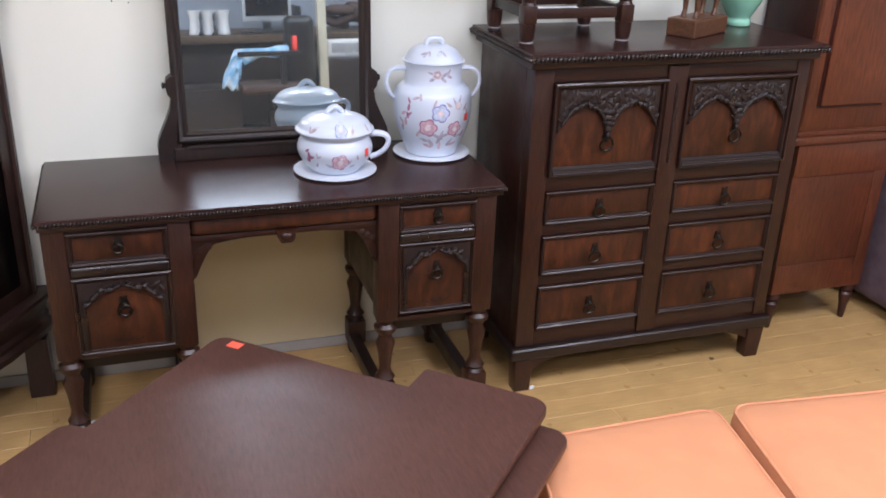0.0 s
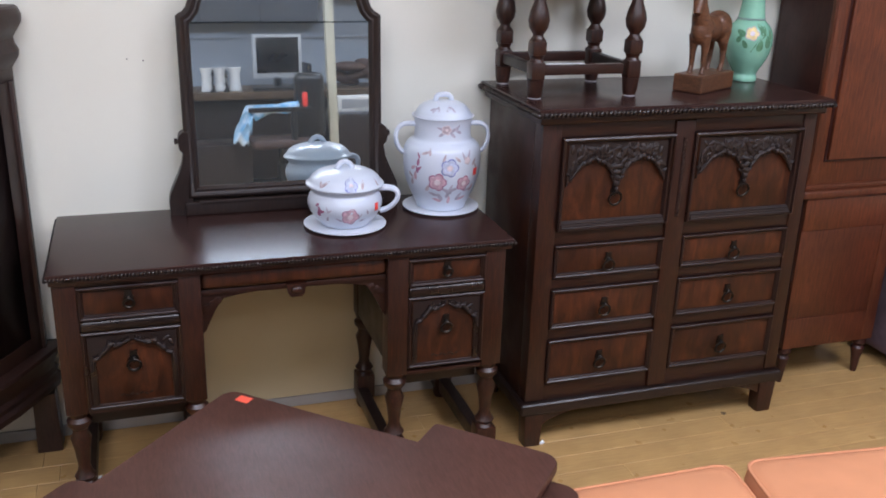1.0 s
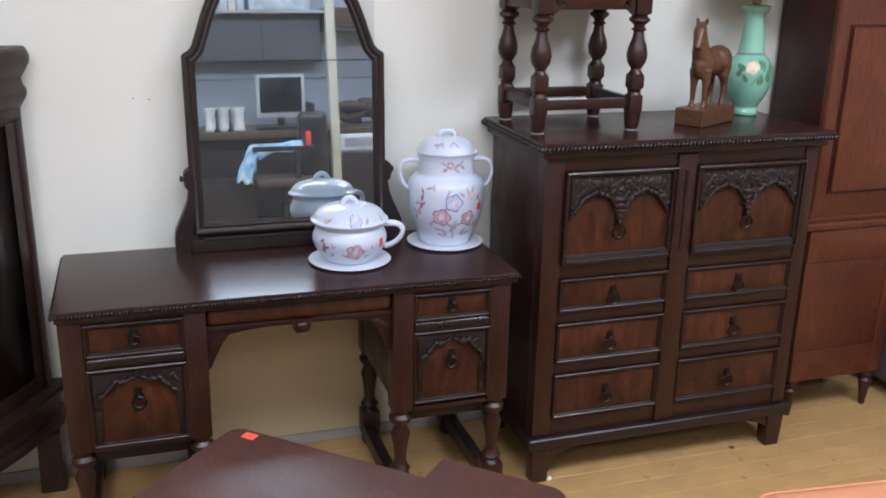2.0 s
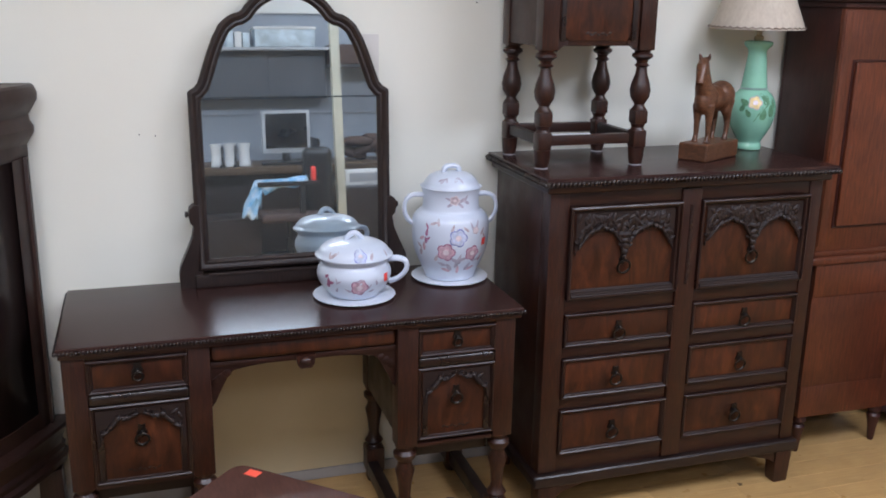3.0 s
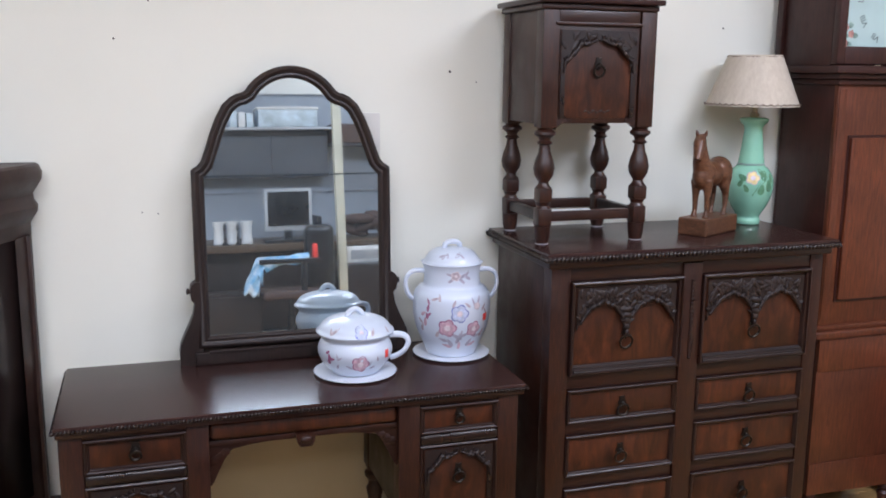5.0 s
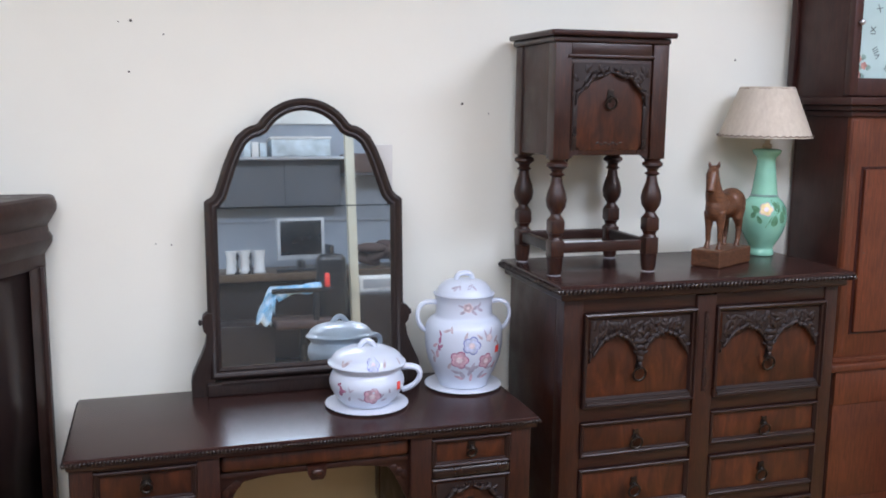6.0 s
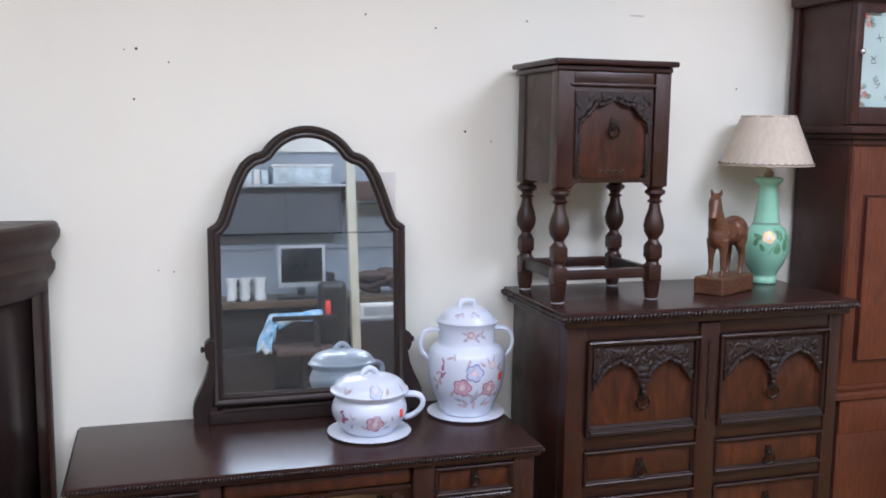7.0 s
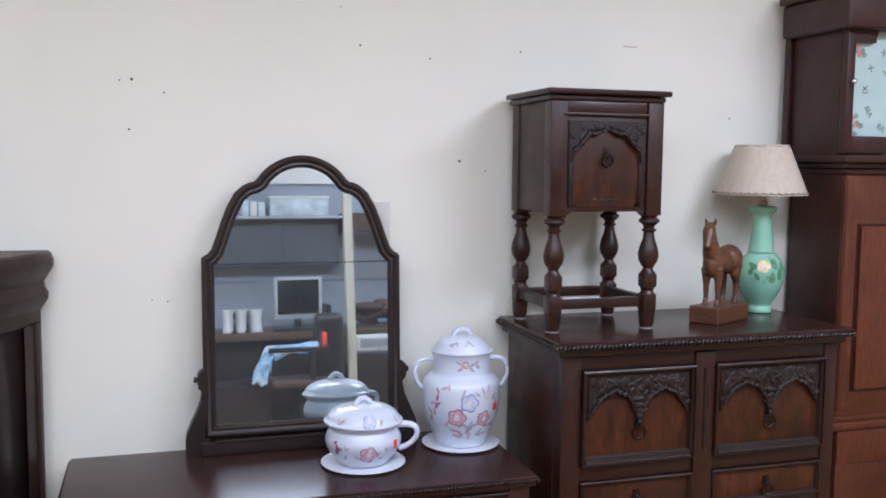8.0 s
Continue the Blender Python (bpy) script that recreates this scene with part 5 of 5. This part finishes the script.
    # pale crockery behind the glass
    for x, y, r in ((-0.30, -0.17, 0.055), (-0.52, -0.2, 0.06)):
        solid("bowl", lathe(bmesh.new(), [(r * 0.5, 0), (r * 0.55, 0.008), (r * 0.9, 0.05), (r, 0.075), (r * 0.94, 0.075), (r * 0.5, 0.015)], x, y, 0.894, 28), plain("grey_blue_crockery", (0.16, 0.2, 0.24), 0.3), "grey-blue bowl on the cabinet shelf", "bowl", smooth=60, group="bowls in the cabinet")


china_cabinet()


# ---------------------------------------------------------------- brown table in front
def leaf_board(bm, u0, u1, v0, v1, z0, z1, rs, m):
    """A board with rounded corners (radii rs from the near origin, round) and softened edges."""
    r0, r1, r2, r3 = rs
    pts = arc(u0 + r0, v0 + r0, r0, 180, 270, 6) + arc(u1 - r1, v0 + r1, r1, 270, 360, 6) + arc(u1 - r2, v1 - r2, r2, 0, 90, 6) + arc(u0 + r3, v1 - r3, r3, 90, 180, 6)
    rings = []
    cu, cv = (u0 + u1) / 2, (v0 + v1) / 2
    for ins, z in ((0.006, z0), (0.001, z0 + 0.004), (0.0, z0 + 0.009), (0.0006, z1 - 0.003), (0.0028, z1)):
        rings.append([bm.verts.new(m @ Vector((cu + (u - cu) * (1 - ins / (u1 - u0) * 2), cv + (v - cv) * (1 - ins / (v1 - v0) * 2), z))) for u, v in pts])
    n = len(pts)
    for a, b in zip(rings, rings[1:]):
        for i in range(n):
            bm.faces.new((a[i], a[(i + 1) % n], b[(i + 1) % n], b[i]))
    bm.faces.new(rings[0][::-1])
    bm.faces.new(rings[-1])
    return bm


def brown_table():
    ox, oy, ang = 0.433, -0.768, -43.0
    ax, ay = math.cos(radians(ang)), math.sin(radians(ang))
    # own axes: u along the right edge, v away from the wall
    m = Matrix(((ax, ay, 0, ox), (ay, -ax, 0, oy), (0, 0, 1, 0), (0, 0, 0, 1)))
    t = thing("leaf_table", (ox + 0.1, oy - 0.6, 0), "low reddish brown wooden table with rounded leaves and red sticker", "table")
    part("tabletop", leaf_board(bmesh.new(), -0.014, 0.5265, 0, 0.75, 0.474, 0.500, (0.035, 0.002, 0.002, 0.012), m), TABLE, t)
    part("leaf", leaf_board(bmesh.new(), 0.517, 0.836, -0.094, 0.73, 0.474, 0.5005, (0.012, 0.042, 0.024, 0.002), m), TABLE, t, "rounded end leaf")
    part("lower_leaf", leaf_board(bmesh.new(), 0.46, 0.899, -0.063, 0.70, 0.428, 0.452, (0.024, 0.042, 0.024, 0.012), m), TABLE, t, "lower end leaf")
    part("leaf", leaf_board(bmesh.new(), -0.100, 0.24, 0.435, 0.80, 0.446, 0.4725, (0.036, 0.024, 0.024, 0.024), m), TABLE, t, "lower side leaf")
    part("apron", B(0.06, 0.73, 0.07, 0.09, 0.36, 0.428, 0.003, m=m), TABLE, t)
    part("apron", B(0.06, 0.73, 0.63, 0.65, 0.36, 0.428, 0.003, m=m), TABLE, t)
    part("apron", B(0.06, 0.08, 0.09, 0.63, 0.36, 0.446, 0.003, m=m), TABLE, t)
    part("support_block", B(0.06, 0.44, 0.07, 0.48, 0.42, 0.475, 0.003, m=m), TABLE, t)
    part("support_block", B(0.54, 0.73, 0.0, 0.48, 0.450, 0.476, 0.003, m=m), TABLE, t)
    for u in (0.07, 0.72):
        for v in (0.08, 0.64):
            part("leg", B(u - 0.022, u + 0.022, v - 0.022, v + 0.022, 0, 0.40, 0.004, m=m), TABLE, t)
    part("price_sticker", B(0.034, 0.070, 0.014, 0.041, 0.5004, 0.5010, 0, m=m), plain("bright_red_sticker", (0.95, 0.12, 0.07), 0.5), t, "bright red paper sticker", 0)


brown_table()


# ---------------------------------------------------------------- two orange upholstered stools
def cushion_ring(quad, ins, z, r=0.05, n=6):
    """Rounded four-sided ring with corners quad (counter-clockwise)."""
    out = []
    for i in range(4):
        p, a, b = Vector(quad[i]), Vector(quad[i - 1]), Vector(quad[(i + 1) % 4])
        da, db = (a - p).normalized(), (b - p).normalized()
        c = p + (da + db) * ins
        p0, p1 = c + da * r, c + db * r
        for k in range(n + 1):
            t = k / n
            q = p0 * (1 - t) ** 2 + c * 2 * t * (1 - t) + p1 * t ** 2
            out.append(Vector((q.x, q.y, z)))
    return out


def orange_stool(quad, ztop, label):
    cx, cy = sum(p[0] for p in quad) / 4, sum(p[1] for p in quad) / 4
    t = thing("upholstered_stool", (cx, cy, 0), label, "stool", "orange stools")
    bm = bmesh.new()
    rings = [[bm.verts.new(p) for p in cushion_ring(quad, i, z, r)] for i, z, r in ((0.008, ztop - 0.095, 0.05), (0.0, ztop - 0.075, 0.05), (-0.003, ztop - 0.045, 0.05), (0.0, ztop - 0.016, 0.05), (0.006, ztop - 0.008, 0.05),
                                                                                     (0.03, ztop - 0.001, 0.055), (0.07, ztop + 0.004, 0.05), (0.12, ztop + 0.006, 0.04))]
    n = len(rings[0])
    for a, b in zip(rings, rings[1:]):
        for i in range(n):
            bm.faces.new((a[i], a[(i + 1) % n], b[(i + 1) % n], b[i]))
    bm.faces.new(rings[0][::-1])
    bm.faces.new(rings[-1])
    c = part("cushion", bm, ORANGE, t, "orange woven seat cushion", 60)
    loop = cushion_ring(quad, 0.002, ztop - 0.010, 0.05)
    part("piping", tube(bmesh.new(), loop + loop[:1], 0.0048, 8), ORANGE_P, c, "orange piped edge", 60)
    loop = cushion_ring(quad, 0.004, ztop - 0.088, 0.05)
    part("piping", tube(bmesh.new(), loop + loop[:1], 0.0045, 8), ORANGE_P, c, "orange piped edge", 60)
    part("seat_frame", B(cx - 0.17, cx + 0.17, cy - 0.17, cy + 0.17, ztop - 0.14, ztop - 0.094, 0.004), TABLE, t)
    for sx in (-1, 1):
        for sy in (-1, 1):
            part("leg", B(cx + sx * 0.15 - 0.018, cx + sx * 0.15 + 0.018, cy + sy * 0.15 - 0.018, cy + sy * 0.15 + 0.018, 0, ztop - 0.138, 0.004), TABLE, t)


orange_stool([(1.080, -1.243), (0.960, -1.749), (1.494, -1.749), (1.580, -1.243)], 0.395, "orange fabric stool with piped edges beside the brown table")
orange_stool([(1.618, -1.245), (1.516, -1.749), (2.059, -1.781), (2.143, -1.302)], 0.395, "orange fabric stool with piped edges, second of a pair")


# ---------------------------------------------------------------- mauve armchair beside the clock
def armchair():
    m = pose(2.985, -0.045, 0)
    t = thing("armchair", (3.33, -0.39, 0), "mauve upholstered armchair with rounded arms", "armchair")
    part("arm", B(0.0, 0.13, -0.68, -0.02, 0.04, 0.60, 0.05, 4, m=m), PURPLE, t, smooth=60)
    part("arm", B(0.56, 0.69, -0.68, -0.02, 0.04, 0.60, 0.05, 4, m=m), PURPLE, t, smooth=60)
    part("backrest", B(0.02, 0.67, -0.17, 0.0, 0.04, 0.90, 0.05, 4, m=m), PURPLE, t, smooth=60)
    part("seat", B(0.13, 0.56, -0.66, -0.17, 0.10, 0.44, 0.04, 4, m=m), PURPLE, t, smooth=60)
    for u in (0.06, 0.63):
        for v in (-0.06, -0.62):
            part("foot", B(u - 0.02, u + 0.02, v - 0.02, v + 0.02, 0, 0.05, 0.003, m=m), FRAME, t)


armchair()


# ---------------------------------------------------------------- the work corner behind the camera, seen in the mirror
def desk_corner():
    d = thing("desk", (1.4, -4.85, 0), "long desk with a light wooden edge and dark front", "desk")
    part("desktop", B(0.2, 2.75, -5.28, -4.50, 0.750, 0.808, 0.004), DESKTOP, d)
    part("modesty_panel", B(0.25, 2.7, -4.62, -4.60, 0.12, 0.750, 0.002), FRAME, d)
    for x in (0.22, 1.45, 2.68):
        part("end_panel", B(x, x + 0.04, -5.26, -4.58, 0, 0.750, 0.002), GREYCAB, d)
    c = thing("wall_cabinet", (1.05, -5.15, 1.31), "slate grey wall cabinet over the desk", "cabinet")
    part("body", B(0.30, 1.74, -5.298, -5.14, 1.318, 1.715, 0.003), GREYCAB, c)
    part("shelf_edge", B(0.28, 1.76, -5.298, -5.0, 1.715, 1.738, 0.003), plain("pale_shelf_edge", (0.42, 0.45, 0.5), 0.4), c)
    for x in (0.31, 0.79, 1.27):
        part("door", B(x, x + 0.478, -5.14, -5.128, 1.325, 1.71, 0.003), GREYCAB, c)
    b = thing("storage_box", (1.40, -5.13, 1.738), "pale blue translucent storage box on the wall cabinet", "box")
    part("tub", B(1.155, 1.645, -5.26, -5.0, 1.738, 1.885, 0.012), CRATE, b)
    part("lid", B(1.145, 1.655, -5.265, -4.995, 1.880, 1.902, 0.006), WHITE, b)
    for k, x in enumerate((0.93, 0.995, 1.06)):
        solid("ring_binder", B(x, x + 0.055, -5.25, -5.0, 1.738, 1.868 - 0.008 * k, 0.004), CRATE if k != 1 else WHITE, "pale ring binder on the wall cabinet", "binder", group="binders")
    solid("bulkhead", B(ROOM_X0, ROOM_X1, -5.30, -5.27, 2.03, ROOM_H, 0.002), CEIL, "white painted wall band under the ceiling", "wall", "structure")
    solid("trim", B(ROOM_X0, ROOM_X1, -5.30, -5.288, 1.185, 1.205, 0.002), plain("dark_trim_paint", (0.26, 0.28, 0.32), 0.5), "thin dark trim along the rear wall", "trim", "structure")
    mo = thing("computer_monitor", (1.345, -4.8, 0.808), "grey computer monitor with a dark screen", "monitor")
    mm = Matrix.Translation((1.343, -4.8, 0)) @ pose(0, 0, 0, 0, 0, 178)
    part("bezel", B(-0.193, 0.193, -0.022, 0.022, 0.890, 1.228, 0.006, m=mm), plain("pale_grey_bezel", (0.48, 0.50, 0.53), 0.4), mo)
    part("screen", B(-0.167, 0.167, -0.026, -0.020, 0.930, 1.207, 0.001, m=mm), SCREEN, mo)
    part("neck", B(-0.03, 0.03, 0.0, 0.05, 0.82, 0.91, 0.006, m=mm), DARKP, mo)
    part("stand_foot", B(-0.12, 0.12, -0.10, 0.08, 0.808, 0.825, 0.005, m=mm), DARKP, mo)
    solid("keyboard", B(1.12, 1.56, -4.66, -4.53, 0.808, 0.833, 0.005), DARKP, "black computer keyboard on the desk", "keyboard")
    solid("printer", B(1.58, 1.62, -5.2, -4.8, 0.808, 1.0, 0.02), DARKP, "narrow black desk equipment case", "equipment")
    for k, x in enumerate((0.778, 0.880, 0.988)):
        bm = lathe(bmesh.new(), [(0.044, 0), (0.048, 0.006), (0.044, 0.03), (0.037, 0.085), (0.040, 0.135), (0.050, 0.178), (0.046, 0.178), (0.034, 0.12)], x, -4.62, 0.808, 24)
        solid("vase", bm, WHITE, "white china vase on the desk", "vase", smooth=60, group="white vases")
    for x in (0.815, 0.915):
        bm = lathe(bmesh.new(), [(0.02, 0), (0.022, 0.01), (0.007, 0.03), (0.012, 0.06), (0.006, 0.09), (0.013, 0.13), (0.004, 0.17)], x, -4.55, 0.808, 14)
        solid("candlestick", bm, DARKP, "dark slender candlestick on the desk", "candlestick", smooth=60, group="dark candlesticks")
    po = bmesh.new()
    box(po, 1.607, 1.672, -4.23, -4.17, 0, ROOM_H, 0.004)
    for v in po.verts:
        v.co.x += 0.025 * (1 - v.co.z / 2.0)
    solid("post", po, POST, "slender cream painted post", "post", "structure")
    # chair with a blue cloth over its arm
    ch = thing("office_chair", (1.36, -4.05, 0), "dark office chair with a black back", "chair")
    part("backrest", B(1.36, 1.58, -4.20, -4.06, 0.48, 0.965, 0.068, 5), DARKP, ch, smooth=60)
    part("seat", B(1.02, 1.46, -4.26, -3.90, 0.44, 0.50, 0.025, 3), BROWNBOX, ch, smooth=60)
    part("armrest", B(1.00, 1.45, -3.96, -3.91, 0.70, 0.735, 0.01), DARKP, ch)
    part("arm_support", B(1.30, 1.34, -3.955, -3.915, 0.47, 0.705, 0.006), DARKP, ch)
    part("column", lathe(bmesh.new(), [(0.03, 0.06), (0.03, 0.3), (0.02, 0.31), (0.02, 0.45)], 1.24, -4.08, 0, 16), DARKP, ch)
    for k in range(5):
        a = radians(72 * k + 20)
        part("base_arm", tube(bmesh.new(), [(1.24, -4.08, 0.08), (1.24 + 0.26 * math.cos(a), -4.08 + 0.26 * math.sin(a), 0.03)], [0.022, 0.016], 8), DARKP, ch)
    bm = bmesh.new()
    nu, nv = 22, 14
    path = [(1.36, 0.760), (1.26, 0.752), (1.15, 0.744), (1.02, 0.742), (0.985, 0.735), (0.955, 0.69), (0.925, 0.62), (0.90, 0.55), (0.885, 0.495)]
    grid = []
    for i in range(nu):
        s = i / (nu - 1) * (len(path) - 1)
        k = min(int(s), len(path) - 2)
        x = path[k][0] + (path[k + 1][0] - path[k][0]) * (s - k)
        z = path[k][1] + (path[k + 1][1] - path[k][1]) * (s - k)
        row = []
        for j in range(nv):
            w = j / (nv - 1)
            droop = (0.06 + 0.09 * i / nu) * max(0, (w - 0.3) / 0.7) ** 1.2 if i < 15 else 0.03 * w
            row.append(bm.verts.new((x + 0.11 * w * (i / nu), -3.98 + 0.085 * min(w, 0.7) + 0.010 * math.sin(i * 0.9 + j * 0.8), z - droop * (0.5 + 0.5 * math.sin(i * 0.55) ** 2) + 0.013 * math.sin(i * 0.8 + j * 0.9))))
        grid.append(row)
    for i in range(nu - 1):
        for j in range(nv - 1):
            bm.faces.new((grid[i][j], grid[i + 1][j], grid[i + 1][j + 1], grid[i][j + 1]))
    cl = solid("cloth", bm, BLUECLOTH, "pale blue and white cloth draped over the chair arm", "cloth", smooth=80)
    sm = cl.modifiers.new("thickness", "SOLIDIFY")
    sm.thickness = 0.005
    solid("red_can", lathe(bmesh.new(), [(0.015, 0), (0.019, 0.006), (0.019, 0.09), (0.014, 0.1)], 1.405, -3.935, 0.735, 20), RED, "small red can on the chair arm", "can", smooth=50)
    solid("low_chest", B(0.15, 1.02, -4.42, -4.02, 0.0, 0.47, 0.008), FRAME, "low dark chest in front of the desk", "chest")
    u = thing("side_cabinet", (1.90, -4.33, 0), "dark slate side cabinet beside the desk", "cabinet")
    part("body", B(1.69, 2.12, -4.44, -4.20, 0.0, 0.640, 0.004), FRAME, u)
    part("top", B(1.68, 2.13, -4.445, -4.19, 0.640, 0.658, 0.004), GREYCAB, u)
    r = thing("radio", (1.85, -4.28, 0.658), "pale desk radio with a grey dial", "radio")
    part("case", B(1.70, 2.00, -4.33, -4.22, 0.658, 0.775, 0.008), WHITE, r)
    part("dial_window", B(1.73, 1.97, -4.222, -4.217, 0.680, 0.752, 0.002), plain("grey_dial_window", (0.3, 0.32, 0.35), 0.3), r)
    bm = bmesh.new()
    rng = random.Random(6)
    for k in range(14):
        blob(bm, (1.80 + rng.uniform(0, 0.5), -4.9 + rng.uniform(-0.1, 0.1), 0.865 + 0.15 * rng.random() * (1 - k / 20)), (0.14, 0.10, 0.045), (rng.uniform(-20, 20), rng.uniform(-25, 25), 0), 2)
    solid("bag", bm, BROWNBOX, "dark crumpled bag on the desk", "bag", smooth=60)
    solid("card_box", B(1.77, 2.5, -5.29, -5.0, 1.60, 1.76, 0.006), BROWNBOX, "brown card box on a wall bracket", "box")
    solid("wall_bracket", B(1.77, 2.5, -5.298, -5.02, 1.575, 1.60, 0.003), GREYCAB, "grey bracket shelf on the wall", "shelf")


desk_corner()


# ---------------------------------------------------------------- floor boards
def scrap(x, y, w, h, label):
    """A small uneven white bit added on the floor by a furniture foot."""
    bm = blob(bmesh.new(), (x, y, 0.005), (w, h, 0.006), (8, -6, 30), 2)
    rng = random.Random(int(x * 1000))
    for v in bm.verts:
        v.co.x += rng.uniform(-0.002, 0.002)
        v.co.z = max(0.0, v.co.z + rng.uniform(-0.0015, 0.002))
    solid("white_speck", bm, WHITE, label, "paper", smooth=0)


scrap(1.445, -0.468, 0.010, 0.007, "small uneven white bit by the chest foot")
scrap(0.062, -0.300, 0.009, 0.007, "small uneven white bit under the dressing table")


def floor_boards():
    rng = random.Random(2)
    bw = 0.0925
    boards, far = [], bmesh.new()
    shapes = {}
    y1 = -0.001
    while y1 > ROOM_Y0:
        x = ROOM_X0 - rng.uniform(0, 1.0)
        while x < ROOM_X1:
            ln = rng.choice((0.9, 1.15, 1.4))
            x0, x1 = max(x, ROOM_X0), min(x + ln, ROOM_X1)
            if x1 - x0 > 0.05:
                if y1 > -2.0 and x1 > -0.9 and x0 < 3.9:
                    boards.append((x0, x1, y1))
                else:
                    box(far, x0 + 0.0003, x1 - 0.0003, y1 - bw + 0.0003, y1 - 0.0003, -0.0115, 0.0, 0)
            x += ln
        y1 -= bw
    for x0, x1, y in boards:
        key = round(x1 - x0, 3)
        if key not in shapes:
            shapes[key] = finish(box(bmesh.new(), -key / 2 + 0.0003, key / 2 - 0.0003, -bw / 2 + 0.0003, bw / 2 - 0.0003, -0.0115, 0.0, 0.0007, 1), "floor_board", PLANK, 0)
        ob = new("floor_board", shapes[key])
        ob.parent = floor
        ob.location = Vector(((x0 + x1) / 2, y - bw / 2, 0)) - floor.location
    bm = prism(bmesh.new(), [(2.155 + u, -0.452 + v) for u, v in petals(0.011, 3, 0.3, 14)], 0.0, 0.0006)
    bmesh.ops.transform(bm, matrix=Matrix(((1, 0, 0, 0), (0, 0, 1, 0), (0, 1, 0, 0.0002), (0, 0, 0, 1))), verts=bm.verts)
    part("knot", bm, plain("brown_knot", (0.10, 0.055, 0.022), 0.5), floor, "small dark knot in a board")
    o = part("floor_boards", far, PLANK, floor, smooth=0)
    tagged(o, kind="stuff")


floor_boards()
